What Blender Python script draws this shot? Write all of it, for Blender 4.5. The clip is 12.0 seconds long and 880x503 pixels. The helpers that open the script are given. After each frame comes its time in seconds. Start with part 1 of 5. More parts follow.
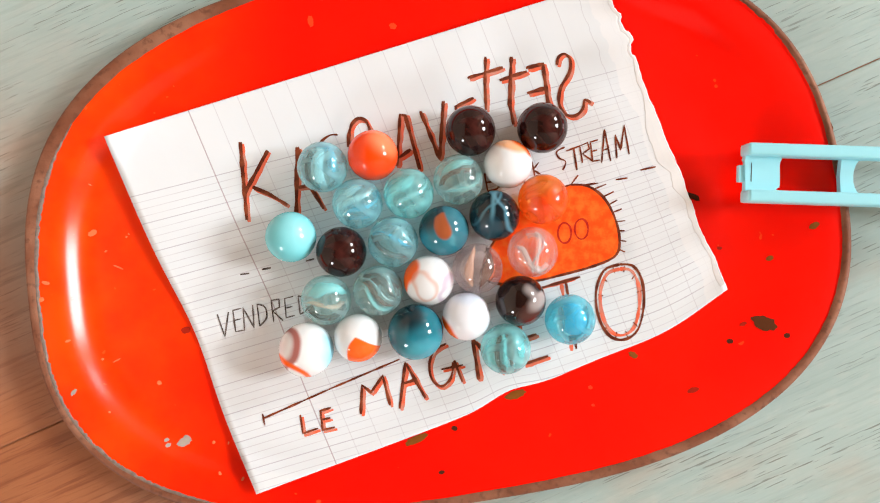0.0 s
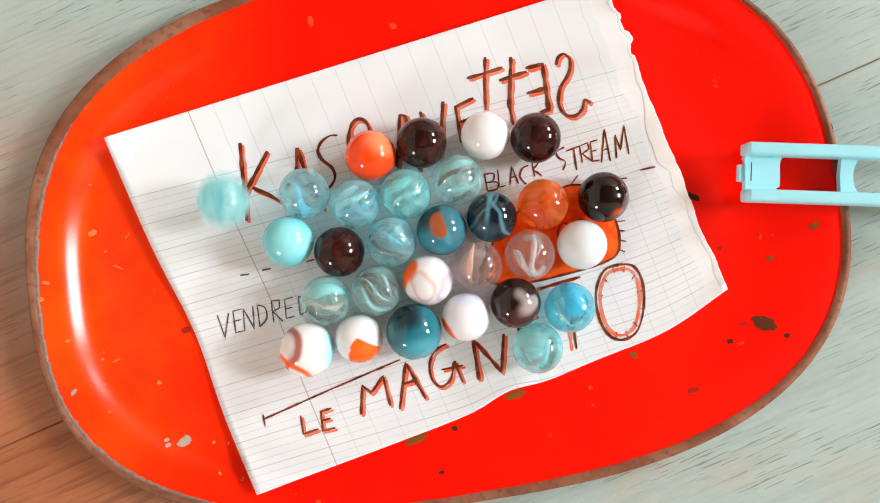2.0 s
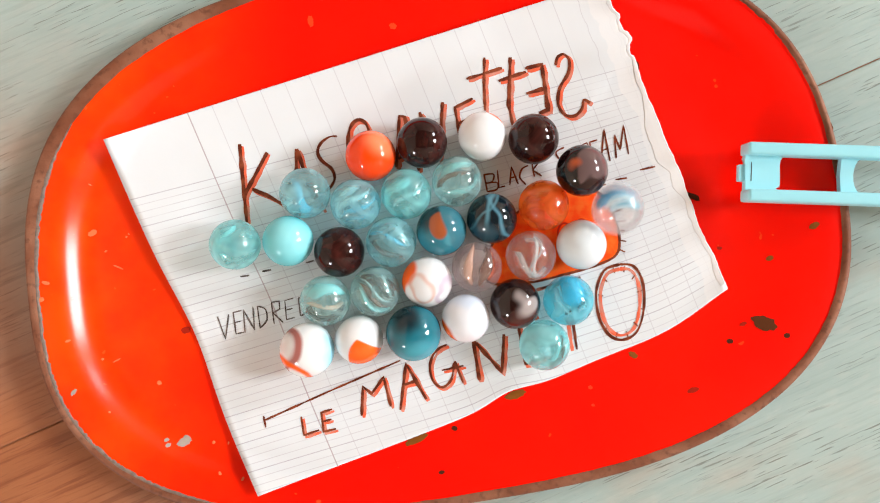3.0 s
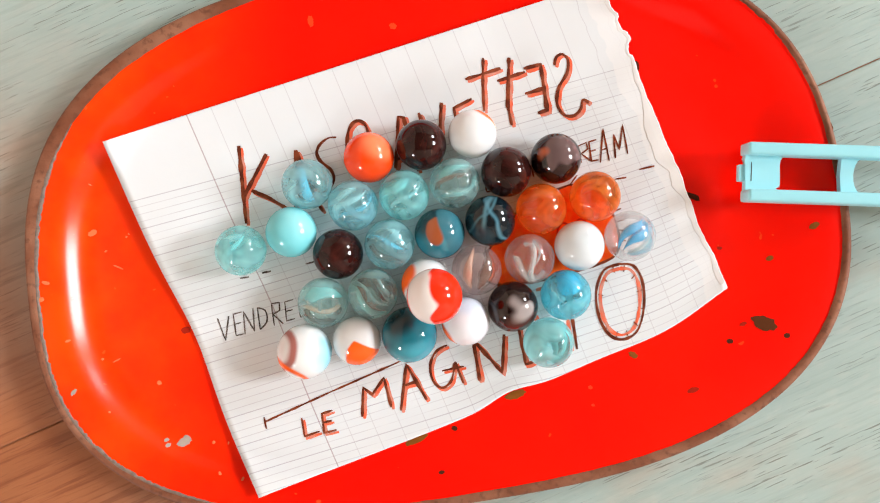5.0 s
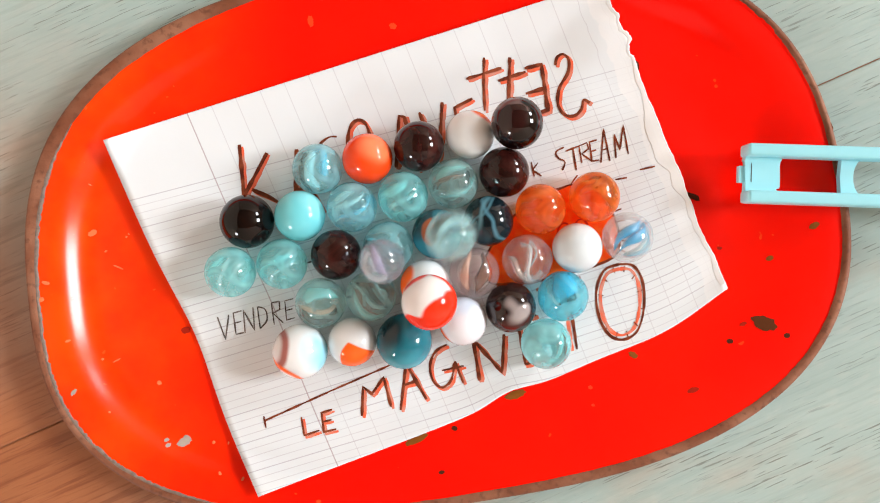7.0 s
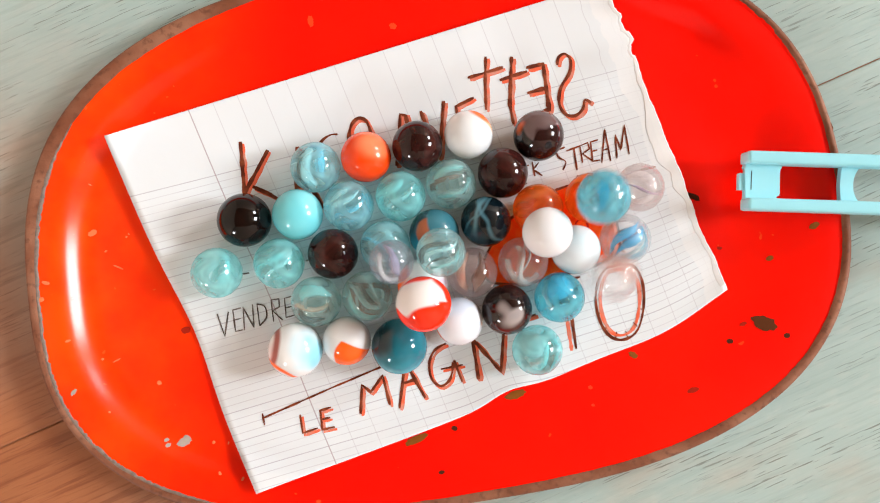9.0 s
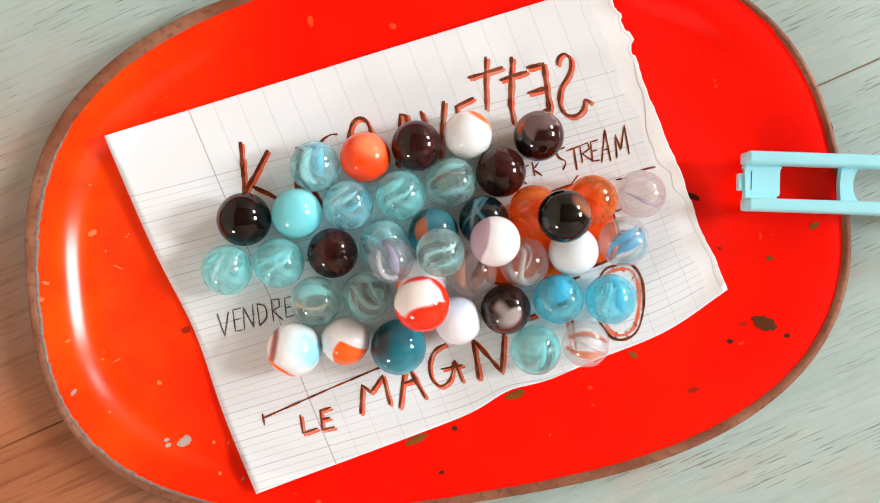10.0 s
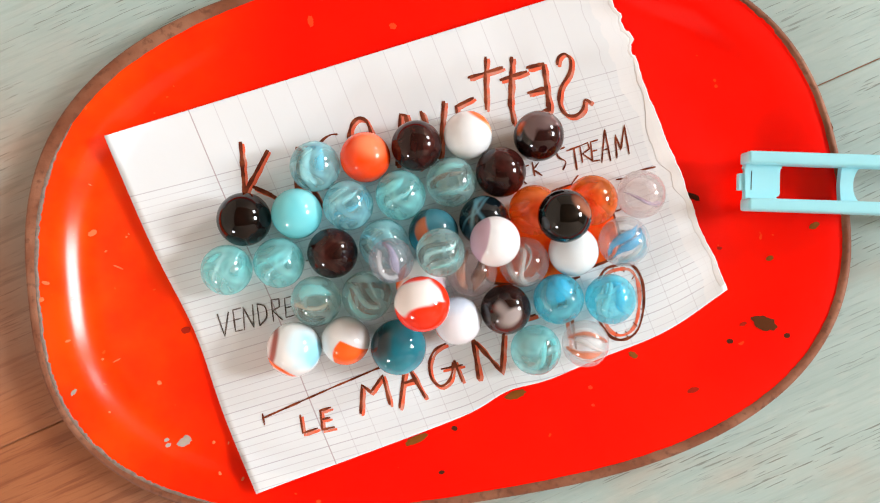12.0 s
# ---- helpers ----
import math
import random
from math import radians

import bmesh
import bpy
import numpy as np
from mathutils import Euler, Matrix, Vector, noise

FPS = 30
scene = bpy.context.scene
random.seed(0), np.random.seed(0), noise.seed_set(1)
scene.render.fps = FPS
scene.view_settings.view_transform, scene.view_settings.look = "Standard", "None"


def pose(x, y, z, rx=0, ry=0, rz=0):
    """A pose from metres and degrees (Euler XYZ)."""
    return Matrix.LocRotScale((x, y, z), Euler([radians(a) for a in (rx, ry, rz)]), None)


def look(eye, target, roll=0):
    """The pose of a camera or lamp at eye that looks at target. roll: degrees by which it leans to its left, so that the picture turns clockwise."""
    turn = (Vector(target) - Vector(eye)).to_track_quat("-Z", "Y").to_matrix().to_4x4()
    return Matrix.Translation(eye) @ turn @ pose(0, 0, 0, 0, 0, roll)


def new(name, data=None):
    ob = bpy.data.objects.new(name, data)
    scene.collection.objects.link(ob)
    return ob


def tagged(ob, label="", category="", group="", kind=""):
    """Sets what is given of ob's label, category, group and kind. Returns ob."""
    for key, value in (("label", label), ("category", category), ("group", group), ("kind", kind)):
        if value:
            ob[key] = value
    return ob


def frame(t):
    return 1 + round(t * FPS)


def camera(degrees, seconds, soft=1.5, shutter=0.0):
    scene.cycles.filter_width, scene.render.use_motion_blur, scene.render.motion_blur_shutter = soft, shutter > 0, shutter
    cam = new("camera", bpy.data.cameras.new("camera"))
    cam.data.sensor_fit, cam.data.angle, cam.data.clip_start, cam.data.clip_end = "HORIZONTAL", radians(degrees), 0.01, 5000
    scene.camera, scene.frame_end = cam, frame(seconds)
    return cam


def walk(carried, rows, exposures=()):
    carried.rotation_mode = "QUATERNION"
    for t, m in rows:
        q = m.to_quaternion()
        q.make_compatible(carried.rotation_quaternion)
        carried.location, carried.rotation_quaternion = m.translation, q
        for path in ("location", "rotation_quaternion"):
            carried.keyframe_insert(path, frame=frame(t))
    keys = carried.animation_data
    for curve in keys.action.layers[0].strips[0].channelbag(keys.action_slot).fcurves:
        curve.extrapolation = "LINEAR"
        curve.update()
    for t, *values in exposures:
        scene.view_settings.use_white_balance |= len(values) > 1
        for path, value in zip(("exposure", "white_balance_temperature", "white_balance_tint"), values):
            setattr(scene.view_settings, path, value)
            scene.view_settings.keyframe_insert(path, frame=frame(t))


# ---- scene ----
cam = camera(62.0, 12.0, 1.1, 0.5)
EYE = 0.235                                   # height of the lens over the tray's floor
walk(cam, [(0.0, pose(0, 0, EYE)), (12.0, pose(0, 0, EYE))], exposures=[(0.0, 0.46), (12.0, 0.46)])

# ---- light: daylight from two windows beside the table ----
world = bpy.data.worlds.new("sky")
scene.world = world
world.use_nodes = True
sky = world.node_tree.nodes.new("ShaderNodeTexSky")
sky.sky_type, sky.sun_disc = "NISHITA", False
sky.sun_elevation, sky.sun_rotation = radians(35), radians(70)
world.node_tree.links.new(sky.outputs[0], world.node_tree.nodes["Background"].inputs[0])
world.node_tree.nodes["Background"].inputs[1].default_value = 0.1


def window_light(name, m, w, h, watts, colour):
    lamp = bpy.data.lights.new(name, "AREA")
    lamp.shape, lamp.size, lamp.size_y, lamp.energy, lamp.color = "RECTANGLE", w, h, watts, colour
    ob = new(name, lamp)
    ob.matrix_basis = m
    return ob


window_light("window_light", look((3.28, 0.29, 1.85), (0, 0.2, 0.7)), 0.80, 0.80, 98.0, (0.90, 0.965, 1.0))
window_light("window_light", look((3.28, 2.16, 1.85), (0, 1.2, 0.7)), 0.86, 0.80, 76.0, (0.90, 0.965, 1.0))
window_light("window_light", look((-1.02, -1.38, 0.76), (-0.5, 0, 0.3)), 0.26, 0.28, 9.0, (0.90, 0.965, 1.0))


# ---- materials ----
class Nodes:
    """A small wrapper to wire a node material."""

    def __init__(self, name):
        self.mat = bpy.data.materials.new(name)
        self.mat.use_nodes = True
        self.tree = self.mat.node_tree
        self.bsdf = self.tree.nodes["Principled BSDF"]

    def add(self, kind):
        return self.tree.nodes.new("ShaderNode" + kind)

    def link(self, a, b):
        self.tree.links.new(a, b)

    def put(self, socket, value):
        if isinstance(value, bpy.types.NodeSocket):
            self.link(value, socket)
        else:
            socket.default_value = value

    def math(self, op, a, b=0.0, c=0.0):
        node = self.add("Math")
        node.operation = op
        for s, v in zip(node.inputs, (a, b, c)):
            self.put(s, v)
        return node.outputs[0]

    def mix(self, fac, a, b):
        node = self.add("Mix")
        node.data_type = "RGBA"
        self.put(node.inputs[0], fac)
        self.put(node.inputs[6], a if isinstance(a, bpy.types.NodeSocket) else (*a, 1))
        self.put(node.inputs[7], b if isinstance(b, bpy.types.NodeSocket) else (*b, 1))
        return node.outputs[2]

    def step(self, value, low, high):
        node = self.add("MapRange")
        node.interpolation_type = "SMOOTHSTEP"
        self.put(node.inputs[0], value)
        node.inputs[1].default_value, node.inputs[2].default_value = low, high
        return node.outputs[0]

    def where(self, kind="Object"):
        return self.add("TexCoord").outputs[kind]

    def turned(self, vector, scale=(1, 1, 1), rot=(0, 0, 0), loc=(0, 0, 0)):
        node = self.add("Mapping")
        self.link(vector, node.inputs[0])
        node.inputs[1].default_value, node.inputs[2].default_value, node.inputs[3].default_value = loc, rot, scale
        return node.outputs[0]

    def noise(self, vector, scale, detail=3.0, rough=0.55, bend=0.0):
        node = self.add("TexNoise")
        self.link(vector, node.inputs[0])
        for key, value in (("Scale", scale), ("Detail", detail), ("Roughness", rough), ("Distortion", bend)):
            node.inputs[key].default_value = value
        return node.outputs[0]

    def bump(self, height, strength, distance):
        node = self.add("Bump")
        self.link(height, node.inputs["Height"])
        node.inputs["Strength"].default_value, node.inputs["Distance"].default_value = strength, distance
        self.link(node.outputs[0], self.bsdf.inputs["Normal"])

    def set(self, **values):
        for key, value in values.items():
            self.put(self.bsdf.inputs[key.replace("_", " ")], value)
        return self.mat


def rgb(c):
    return (*c, 1.0)


def enamel_material():
    n = Nodes("red_enamel")
    p = n.where()
    cloud = n.noise(p, 18, 4)
    fine = n.noise(p, 260, 3)
    speck = n.step(n.noise(p, 300, 1, 0.5), 0.775, 0.80)
    xyz = n.add("SeparateXYZ")
    n.link(p, xyz.inputs[0])
    col = n.mix(n.step(cloud, 0.3, 0.75), (0.97, 0.0025, 0.0), (0.99, 0.006, 0.0))
    # the orange sheen of light at one end is put into the enamel's colour
    sheen_mask = n.step(n.math("MULTIPLY_ADD", cloud, -0.05, n.math("MULTIPLY", xyz.outputs[0], -1.0)), 0.015, 0.11)
    col = n.mix(sheen_mask, col, n.mix(n.step(n.noise(p, 40, 4), 0.35, 0.7), (0.99, 0.040, 0.001), (0.99, 0.078, 0.002)))
    col = n.mix(n.math("MULTIPLY", speck, 0.3), col, (0.98, 0.22, 0.05))
    n.bump(n.math("ADD", cloud, n.math("MULTIPLY", fine, 0.06)), 0.25, 0.002)
    return n.set(Base_Color=col, Roughness=n.math("MULTIPLY_ADD", fine, 0.10, 0.28), Specular_IOR_Level=0.03,
                 Coat_Weight=0.60, Coat_Roughness=0.21)


def worn_rim_material():
    n = Nodes("worn_metal_rim")
    p = n.where()
    a, b = n.noise(p, 55, 5), n.noise(p, 420, 4)
    col = n.mix(n.step(a, 0.35, 0.7), (0.19, 0.060, 0.028), (0.31, 0.135, 0.078))
    col = n.mix(n.math("MULTIPLY", n.step(b, 0.50, 0.72), 0.6), col, (0.085, 0.028, 0.015))
    n.bump(b, 0.5, 0.0006)
    return n.set(Base_Color=col, Roughness=0.55, Metallic=0.1, Specular_IOR_Level=0.25)


def plain_material(name, colour, rough=0.5, grain=40.0, vary=0.2, bump=0.0, spec=0.5):
    n = Nodes(name)
    p = n.where()
    a = n.noise(p, grain, 4)
    dark = tuple(c * (1 - vary) for c in colour)
    if bump:
        n.bump(n.noise(p, grain * 6, 3), 0.4, bump)
    return n.set(Base_Color=n.mix(a, dark, colour), Roughness=rough, Specular_IOR_Level=spec)


BOARDS = radians(23.9)                        # the way the boards run


def wood_material():
    n = Nodes("bleached_oak")
    p = n.where()
    along = n.turned(p, rot=(0, 0, -BOARDS))
    long = n.turned(along, scale=(9, 75, 20))
    grain = n.noise(long, 1.0, 6, 0.62, 0.6)
    streak = n.noise(n.turned(along, scale=(20, 480, 60)), 1.0, 4, 0.6)
    pores = n.step(n.noise(n.turned(along, scale=(70, 1450, 300), loc=(3, 1, 0)), 1.0, 2, 0.5, 0.1), 0.60, 0.65)
    gate = n.step(n.noise(n.turned(along, scale=(0.6, 1.6, 1)), 30, 3), 0.40, 0.60)
    # weathered grey-green boards; the warm light at one end is put into their colour
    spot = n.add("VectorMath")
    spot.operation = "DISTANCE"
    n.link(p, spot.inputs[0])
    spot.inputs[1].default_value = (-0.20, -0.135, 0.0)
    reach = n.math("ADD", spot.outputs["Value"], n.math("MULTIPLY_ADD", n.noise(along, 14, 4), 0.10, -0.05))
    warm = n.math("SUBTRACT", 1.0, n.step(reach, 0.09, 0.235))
    grey = n.mix(grain, (0.305, 0.395, 0.365), (0.425, 0.51, 0.475))
    grey = n.mix(n.step(n.noise(n.turned(along, scale=(1, 3, 1)), 14, 4), 0.50, 0.78), grey, (0.42, 0.39, 0.33))
    grey = n.mix(n.math("MULTIPLY", n.step(n.noise(n.turned(along, scale=(1, 2.6, 1)), 150, 4), 0.48, 0.72), 0.24), grey, (0.50, 0.51, 0.46))
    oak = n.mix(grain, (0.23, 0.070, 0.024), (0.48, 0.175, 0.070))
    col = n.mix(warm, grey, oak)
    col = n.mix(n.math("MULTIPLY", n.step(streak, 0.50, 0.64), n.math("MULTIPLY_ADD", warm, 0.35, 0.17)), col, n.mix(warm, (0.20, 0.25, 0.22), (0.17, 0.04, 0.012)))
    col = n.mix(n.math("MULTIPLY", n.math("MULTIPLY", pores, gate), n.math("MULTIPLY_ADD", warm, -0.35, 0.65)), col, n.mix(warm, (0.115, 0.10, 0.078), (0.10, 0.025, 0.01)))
    n.bump(n.math("SUBTRACT", streak, n.math("MULTIPLY", pores, 0.6)), 0.35, 0.0006)
    return n.set(Base_Color=col, Roughness=0.6, Specular_IOR_Level=0.25)


def paper_material():
    n = Nodes("ruled_paper")
    uv = n.add("SeparateXYZ")
    n.link(n.where("UV"), uv.inputs[0])
    u, v = uv.outputs[0], uv.outputs[1]
    p = n.where()
    fibre, stain = n.noise(p, 900, 3), n.noise(p, 22, 4)

    def rule(value, step, first, width):
        d = n.math("ABSOLUTE", n.math("SUBTRACT", n.math("FRACT", n.math("DIVIDE", n.math("SUBTRACT", value, first - step / 2), step)), 0.5))
        return n.math("SUBTRACT", 1.0, n.step(d, width / step * 0.4, width / step))

    slope = n.math("SUBTRACT", v, n.math("MULTIPLY", u, 0.10))
    tall = n.math("MULTIPLY", rule(u, 0.0478, 0.166, 0.0011), n.step(u, 0.14, 0.142))
    margin = n.math("SUBTRACT", 1.0, n.step(n.math("ABSOLUTE", n.math("SUBTRACT", u, 0.166)), 0.0008, 0.0017))
    body = n.step(slope, 0.165, 0.17)
    fine = n.math("MULTIPLY", rule(slope, 0.0191, 0.17, 0.0014), body)
    bold = n.math("MULTIPLY", rule(slope, 0.0764, 0.17, 0.0017), body)
    worn = n.step(n.noise(p, 45, 3), 0.25, 0.6)
    col = n.mix(stain, (0.68, 0.70, 0.72), (0.75, 0.775, 0.795))
    col = n.mix(n.math("MULTIPLY", n.math("MULTIPLY", fine, worn), 0.48), col, (0.42, 0.38, 0.42))
    col = n.mix(n.math("MULTIPLY", bold, 0.45), col, (0.36, 0.32, 0.38))
    col = n.mix(n.math("MULTIPLY", tall, 0.35), col, (0.40, 0.36, 0.40))
    col = n.mix(n.math("MULTIPLY", margin, 0.48), col, (0.30, 0.16, 0.17))
    torn = n.step(n.math("MULTIPLY_ADD", n.noise(p, 60, 4), 0.05, u), 0.976, 0.980)
    col = n.mix(n.math("MULTIPLY", torn, 0.8), col, (0.77, 0.77, 0.775))
    n.bump(n.math("ADD", stain, n.math("MULTIPLY", fibre, 0.05)), 0.25, 0.0012)
    return n.set(Base_Color=col, Roughness=0.85, Specular_IOR_Level=0.1)


def ink_material(name, dark, light, thin=0.0):
    n = Nodes(name)
    p = n.where()
    blot = n.step(n.noise(p, 320, 4), 0.35, 0.7)
    return n.set(Base_Color=n.mix(blot, dark, light), Roughness=0.7, Specular_IOR_Level=0.15, Alpha=n.math("MULTIPLY_ADD", blot, -thin, 1.0 - thin / 3))


def glass_material(name, tint, body=0.18, straight=0.58, milk=None):
    """Clear tinted glass with a faint cloud: most light passes through, part of it bent."""
    n = Nodes(name)
    p = n.where()
    cloud = n.step(n.noise(p, 120, 2, 0.5, 0.6), 0.35, 0.75)
    pale = milk or tuple(c ** 0.7 for c in tint)

    def shader(kind, colour, **values):
        node = n.add(kind)
        n.put(node.inputs["Color"], colour if isinstance(colour, bpy.types.NodeSocket) else rgb(colour))
        for key, value in values.items():
            n.put(node.inputs[key], value)
        return node.outputs[0]

    def blend(fac, one, two):
        node = n.add("MixShader")
        n.put(node.inputs[0], fac)
        n.link(one, node.inputs[1])
        n.link(two, node.inputs[2])
        return node.outputs[0]

    bent = shader("BsdfRefraction", tint, IOR=1.45, Roughness=0.0)
    inner = blend(straight, bent, shader("BsdfTransparent", tint))
    cloudy = blend(0.5, shader("BsdfDiffuse", pale), shader("BsdfTranslucent", pale))
    inner = blend(n.math("MULTIPLY_ADD", cloud, body, body * 0.5), inner, cloudy)
    edge = n.add("LayerWeight")
    edge.inputs[0].default_value = 0.5
    shine = n.math("MULTIPLY_ADD", n.math("POWER", edge.outputs["Facing"], 5.0), 0.6, 0.05)
    whole = blend(shine, inner, shader("BsdfGlossy", (1, 1, 1), Roughness=0.05))
    n.link(whole, n.tree.nodes["Material Output"].inputs["Surface"])
    n.tree.nodes.remove(n.bsdf)
    return n.mat


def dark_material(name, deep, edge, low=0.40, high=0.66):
    """Nearly opaque glass: a deep colour, with smoky reflections put into it by noise."""
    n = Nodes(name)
    reflection_drift = n.noise(n.where(), 95, 4, 0.55, 0.8)
    return n.set(Base_Color=n.mix(n.step(reflection_drift, low, high), deep, edge), Roughness=0.05, IOR=1.5, Specular_IOR_Level=0.36)


def painted_marble(name, ground, patches, gloss=0.07, radius=0.0078, spec=0.4):
    """Opaque glass with patches of colour: (colour, axis, from, to, raggedness, softness)."""
    n = Nodes(name)
    p = n.where()
    cloud = n.noise(p, 150, 3)
    col = n.mix(cloud, ground, tuple(c * 0.93 for c in ground))
    for k, (colour, axis, low, high, rag, *soft) in enumerate(patches):
        e = soft[0] if soft else 0.06
        dot = n.add("VectorMath")
        dot.operation = "DOT_PRODUCT"
        n.link(p, dot.inputs[0])
        dot.inputs[1].default_value = Vector(axis).normalized() / radius
        wob = n.noise(n.turned(p, loc=(k * 0.37, 0.2, 0.1)), 75, 1, 0.4, 0.6)
        d = n.math("MULTIPLY_ADD", n.math("SUBTRACT", wob, 0.5), rag, dot.outputs["Value"])
        inside = n.math("MULTIPLY", n.step(d, low - e, low + e), n.math("SUBTRACT", 1.0, n.step(d, high - e, high + e)))
        col = n.mix(inside, col, colour)
    return n.set(Base_Color=col, Roughness=gloss, Specular_IOR_Level=spec)


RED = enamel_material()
RIM = worn_rim_material()
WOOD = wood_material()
PAPER = paper_material()
TORN = plain_material("torn_paper", (0.76, 0.74, 0.73), 0.9, 120, 0.05, 0.0, 0.1)
INK_BROWN = ink_material("brown_marker", (0.10, 0.018, 0.007), (0.28, 0.06, 0.022))
INK_RED = ink_material("orange_marker", (0.88, 0.13, 0.05), (0.90, 0.26, 0.15), 0.32)
INK_GREY = ink_material("grey_pen", (0.06, 0.045, 0.04), (0.20, 0.16, 0.15))
INK_FILL = ink_material("orange_felt_fill", (1.0, 0.075, 0.002), (1.0, 0.16, 0.015))
INK_EYE = ink_material("red_pen", (0.50, 0.015, 0.005), (0.62, 0.03, 0.01))
CHIP_PALE = plain_material("bare_chip", (0.50, 0.42, 0.36), 0.6, 300, 0.4)
FLECK = plain_material("pale_fleck", (0.92, 0.22, 0.07), 0.5, 300, 0.3)
BARE = plain_material("bare_metal_edge", (0.33, 0.235, 0.185), 0.5, 620, 0.85, 0.0003)
CHIP_SHADE_DARK = plain_material("rust_chip_and_shade", (0.10, 0.022, 0.007), 0.8, 300, 0.5, 0.0, 0.12)
CHIP_SHADE_RED = plain_material("thin_enamel_and_shade", (0.48, 0.018, 0.003), 0.7, 300, 0.5, 0.0, 0.12)
CHIP_BROWN = plain_material("worn_to_brown", (0.13, 0.036, 0.009), 0.8, 300, 0.45, 0.0, 0.12)
FADED = plain_material("faded_enamel", (0.95, 0.055, 0.003), 0.4, 300, 0.2)
CHIP_OLIVE = plain_material("olive_chip", (0.28, 0.09, 0.010), 0.7, 300, 0.4, 0.0, 0.12)
PLASTIC = plain_material("pale_blue_plastic", (0.36, 0.80, 0.90), 0.38, 120, 0.08, 0.0, 0.4)
DARK_OAK = plain_material("dark_oak", (0.34, 0.14, 0.065), 0.8)
SLOT = plain_material("slot_shade", (0.03, 0.06, 0.07), 0.7)
PLASTER = plain_material("cream_plaster", (0.66, 0.53, 0.43), 0.9, 8, 0.06, 0.002)
TIMBER = plain_material("dark_ceiling", (0.29, 0.18, 0.11), 0.7, 10, 0.2)
FLOORING = plain_material("dark_floor", (0.20, 0.14, 0.10), 0.6, 6, 0.3)
JOINERY = plain_material("white_joinery", (0.78, 0.78, 0.76), 0.4, 12, 0.05)


# ---- mesh helpers ----
def part(name, bm, material, parent=None, label="", smooth=True):
    """Links a bmesh as one mesh object under a thing or a part."""
    me = bpy.data.meshes.new(name)
    bm.normal_update()
    bm.to_mesh(me)
    bm.free()
    me.materials.append(material)
    if smooth:
        me.polygons.foreach_set("use_smooth", [True] * len(me.polygons))
    ob = new(name, me)
    ob.parent = parent
    return tagged(ob, label)


def empty(name):
    return new(name)


def box(bm, lo, hi, bevel=0.0):
    made = bmesh.ops.create_cube(bm, size=1.0)["verts"]
    lo, hi = Vector(lo), Vector(hi)
    for v in made:
        v.co = (lo + hi) / 2 + Vector(a * b for a, b in zip(v.co, hi - lo))
    if bevel:
        edges = list({e for v in made for e in v.link_edges})
        bmesh.ops.bevel(bm, geom=edges, offset=bevel, segments=2, profile=0.6, affect="EDGES")
    return bm


def prism(bm, outline, z0, z1, m=Matrix.Identity(4), bevel=0.0):
    """A plate with the given outline between two heights."""
    low = [bm.verts.new(m @ Vector((x, y, z0))) for x, y in outline]
    high = [bm.verts.new(m @ Vector((x, y, z1))) for x, y in outline]
    n = len(outline)
    top = bm.faces.new(high)
    bm.faces.new(low[::-1])
    for i in range(n):
        bm.faces.new((low[i], low[(i + 1) % n], high[(i + 1) % n], high[i]))
    if bevel:
        bmesh.ops.bevel(bm, geom=list(top.edges), offset=bevel, segments=2, profile=0.6, affect="EDGES")
    return bm


# ---- the room around, made up out of view to close the place and shape the light ----
def wall(name, lo, hi, holes, axis):
    """A wall between two corners, with rectangular openings (from, to, sill, head) along the axis 0 or 1."""
    bm = bmesh.new()
    cuts = sorted({lo[axis], hi[axis], *(h[0] for h in holes), *(h[1] for h in holes)})
    for a, b in zip(cuts, cuts[1:]):
        spans = [(lo[2], hi[2])]
        for h in holes:
            if h[0] <= a and b <= h[1]:
                spans = [(lo[2], h[2]), (h[3], hi[2])]
        for z0, z1 in spans:
            p, q = list(lo), list(hi)
            p[axis], q[axis], p[2], q[2] = a, b, z0, z1
            box(bm, p, q)
    return tagged(part(name, bm, PLASTER, smooth=False), "unseen warm plastered wall", "wall", kind="structure")


def window_frame(name, m, w, h):
    bm = bmesh.new()
    t = 0.045
    for lo, hi in (((-w / 2, -0.03, 0), (-w / 2 + t, 0.03, h)), ((w / 2 - t, -0.03, 0), (w / 2, 0.03, h)),
                   ((-w / 2 + t, -0.03, 0), (w / 2 - t, 0.03, t)), ((-w / 2 + t, -0.03, h - t), (w / 2 - t, 0.03, h))):
        box(bm, lo, hi, 0.004)
    ob = part(name, bm, JOINERY, smooth=False)
    ob.matrix_basis = m
    return tagged(ob, "white painted wooden window frame in the wall", "window", kind="structure")


TABLE_TOP = -0.0022
FLOOR = TABLE_TOP - 0.75
CEILING = FLOOR + 3.2
wall("wall_east", (3.3, -1.55, FLOOR), (3.45, 3.05, CEILING), [(-0.16, 0.74, 1.4, 2.3), (1.68, 2.64, 1.4, 2.3)], 1)
wall("wall_south", (-1.3, -1.55, FLOOR), (3.3, -1.4, CEILING), [(-1.17, -0.87, 0.6, 0.92)], 0)
wall("wall_north", (-1.3, 2.9, FLOOR), (3.3, 3.05, CEILING), [], 0)
# unseen wall set close to bounce window light onto the left side
wall("wall_west", (-1.45, -1.55, FLOOR), (-1.3, 3.05, CEILING), [], 1)
window_frame("window_1", pose(3.37, 0.29, 1.4, 0, 0, 90), 0.9, 0.9)
window_frame("window_2", pose(3.37, 2.16, 1.4, 0, 0, 90), 0.96, 0.9)
window_frame("window_3", pose(-1.02, -1.47, 0.6), 0.3, 0.32)
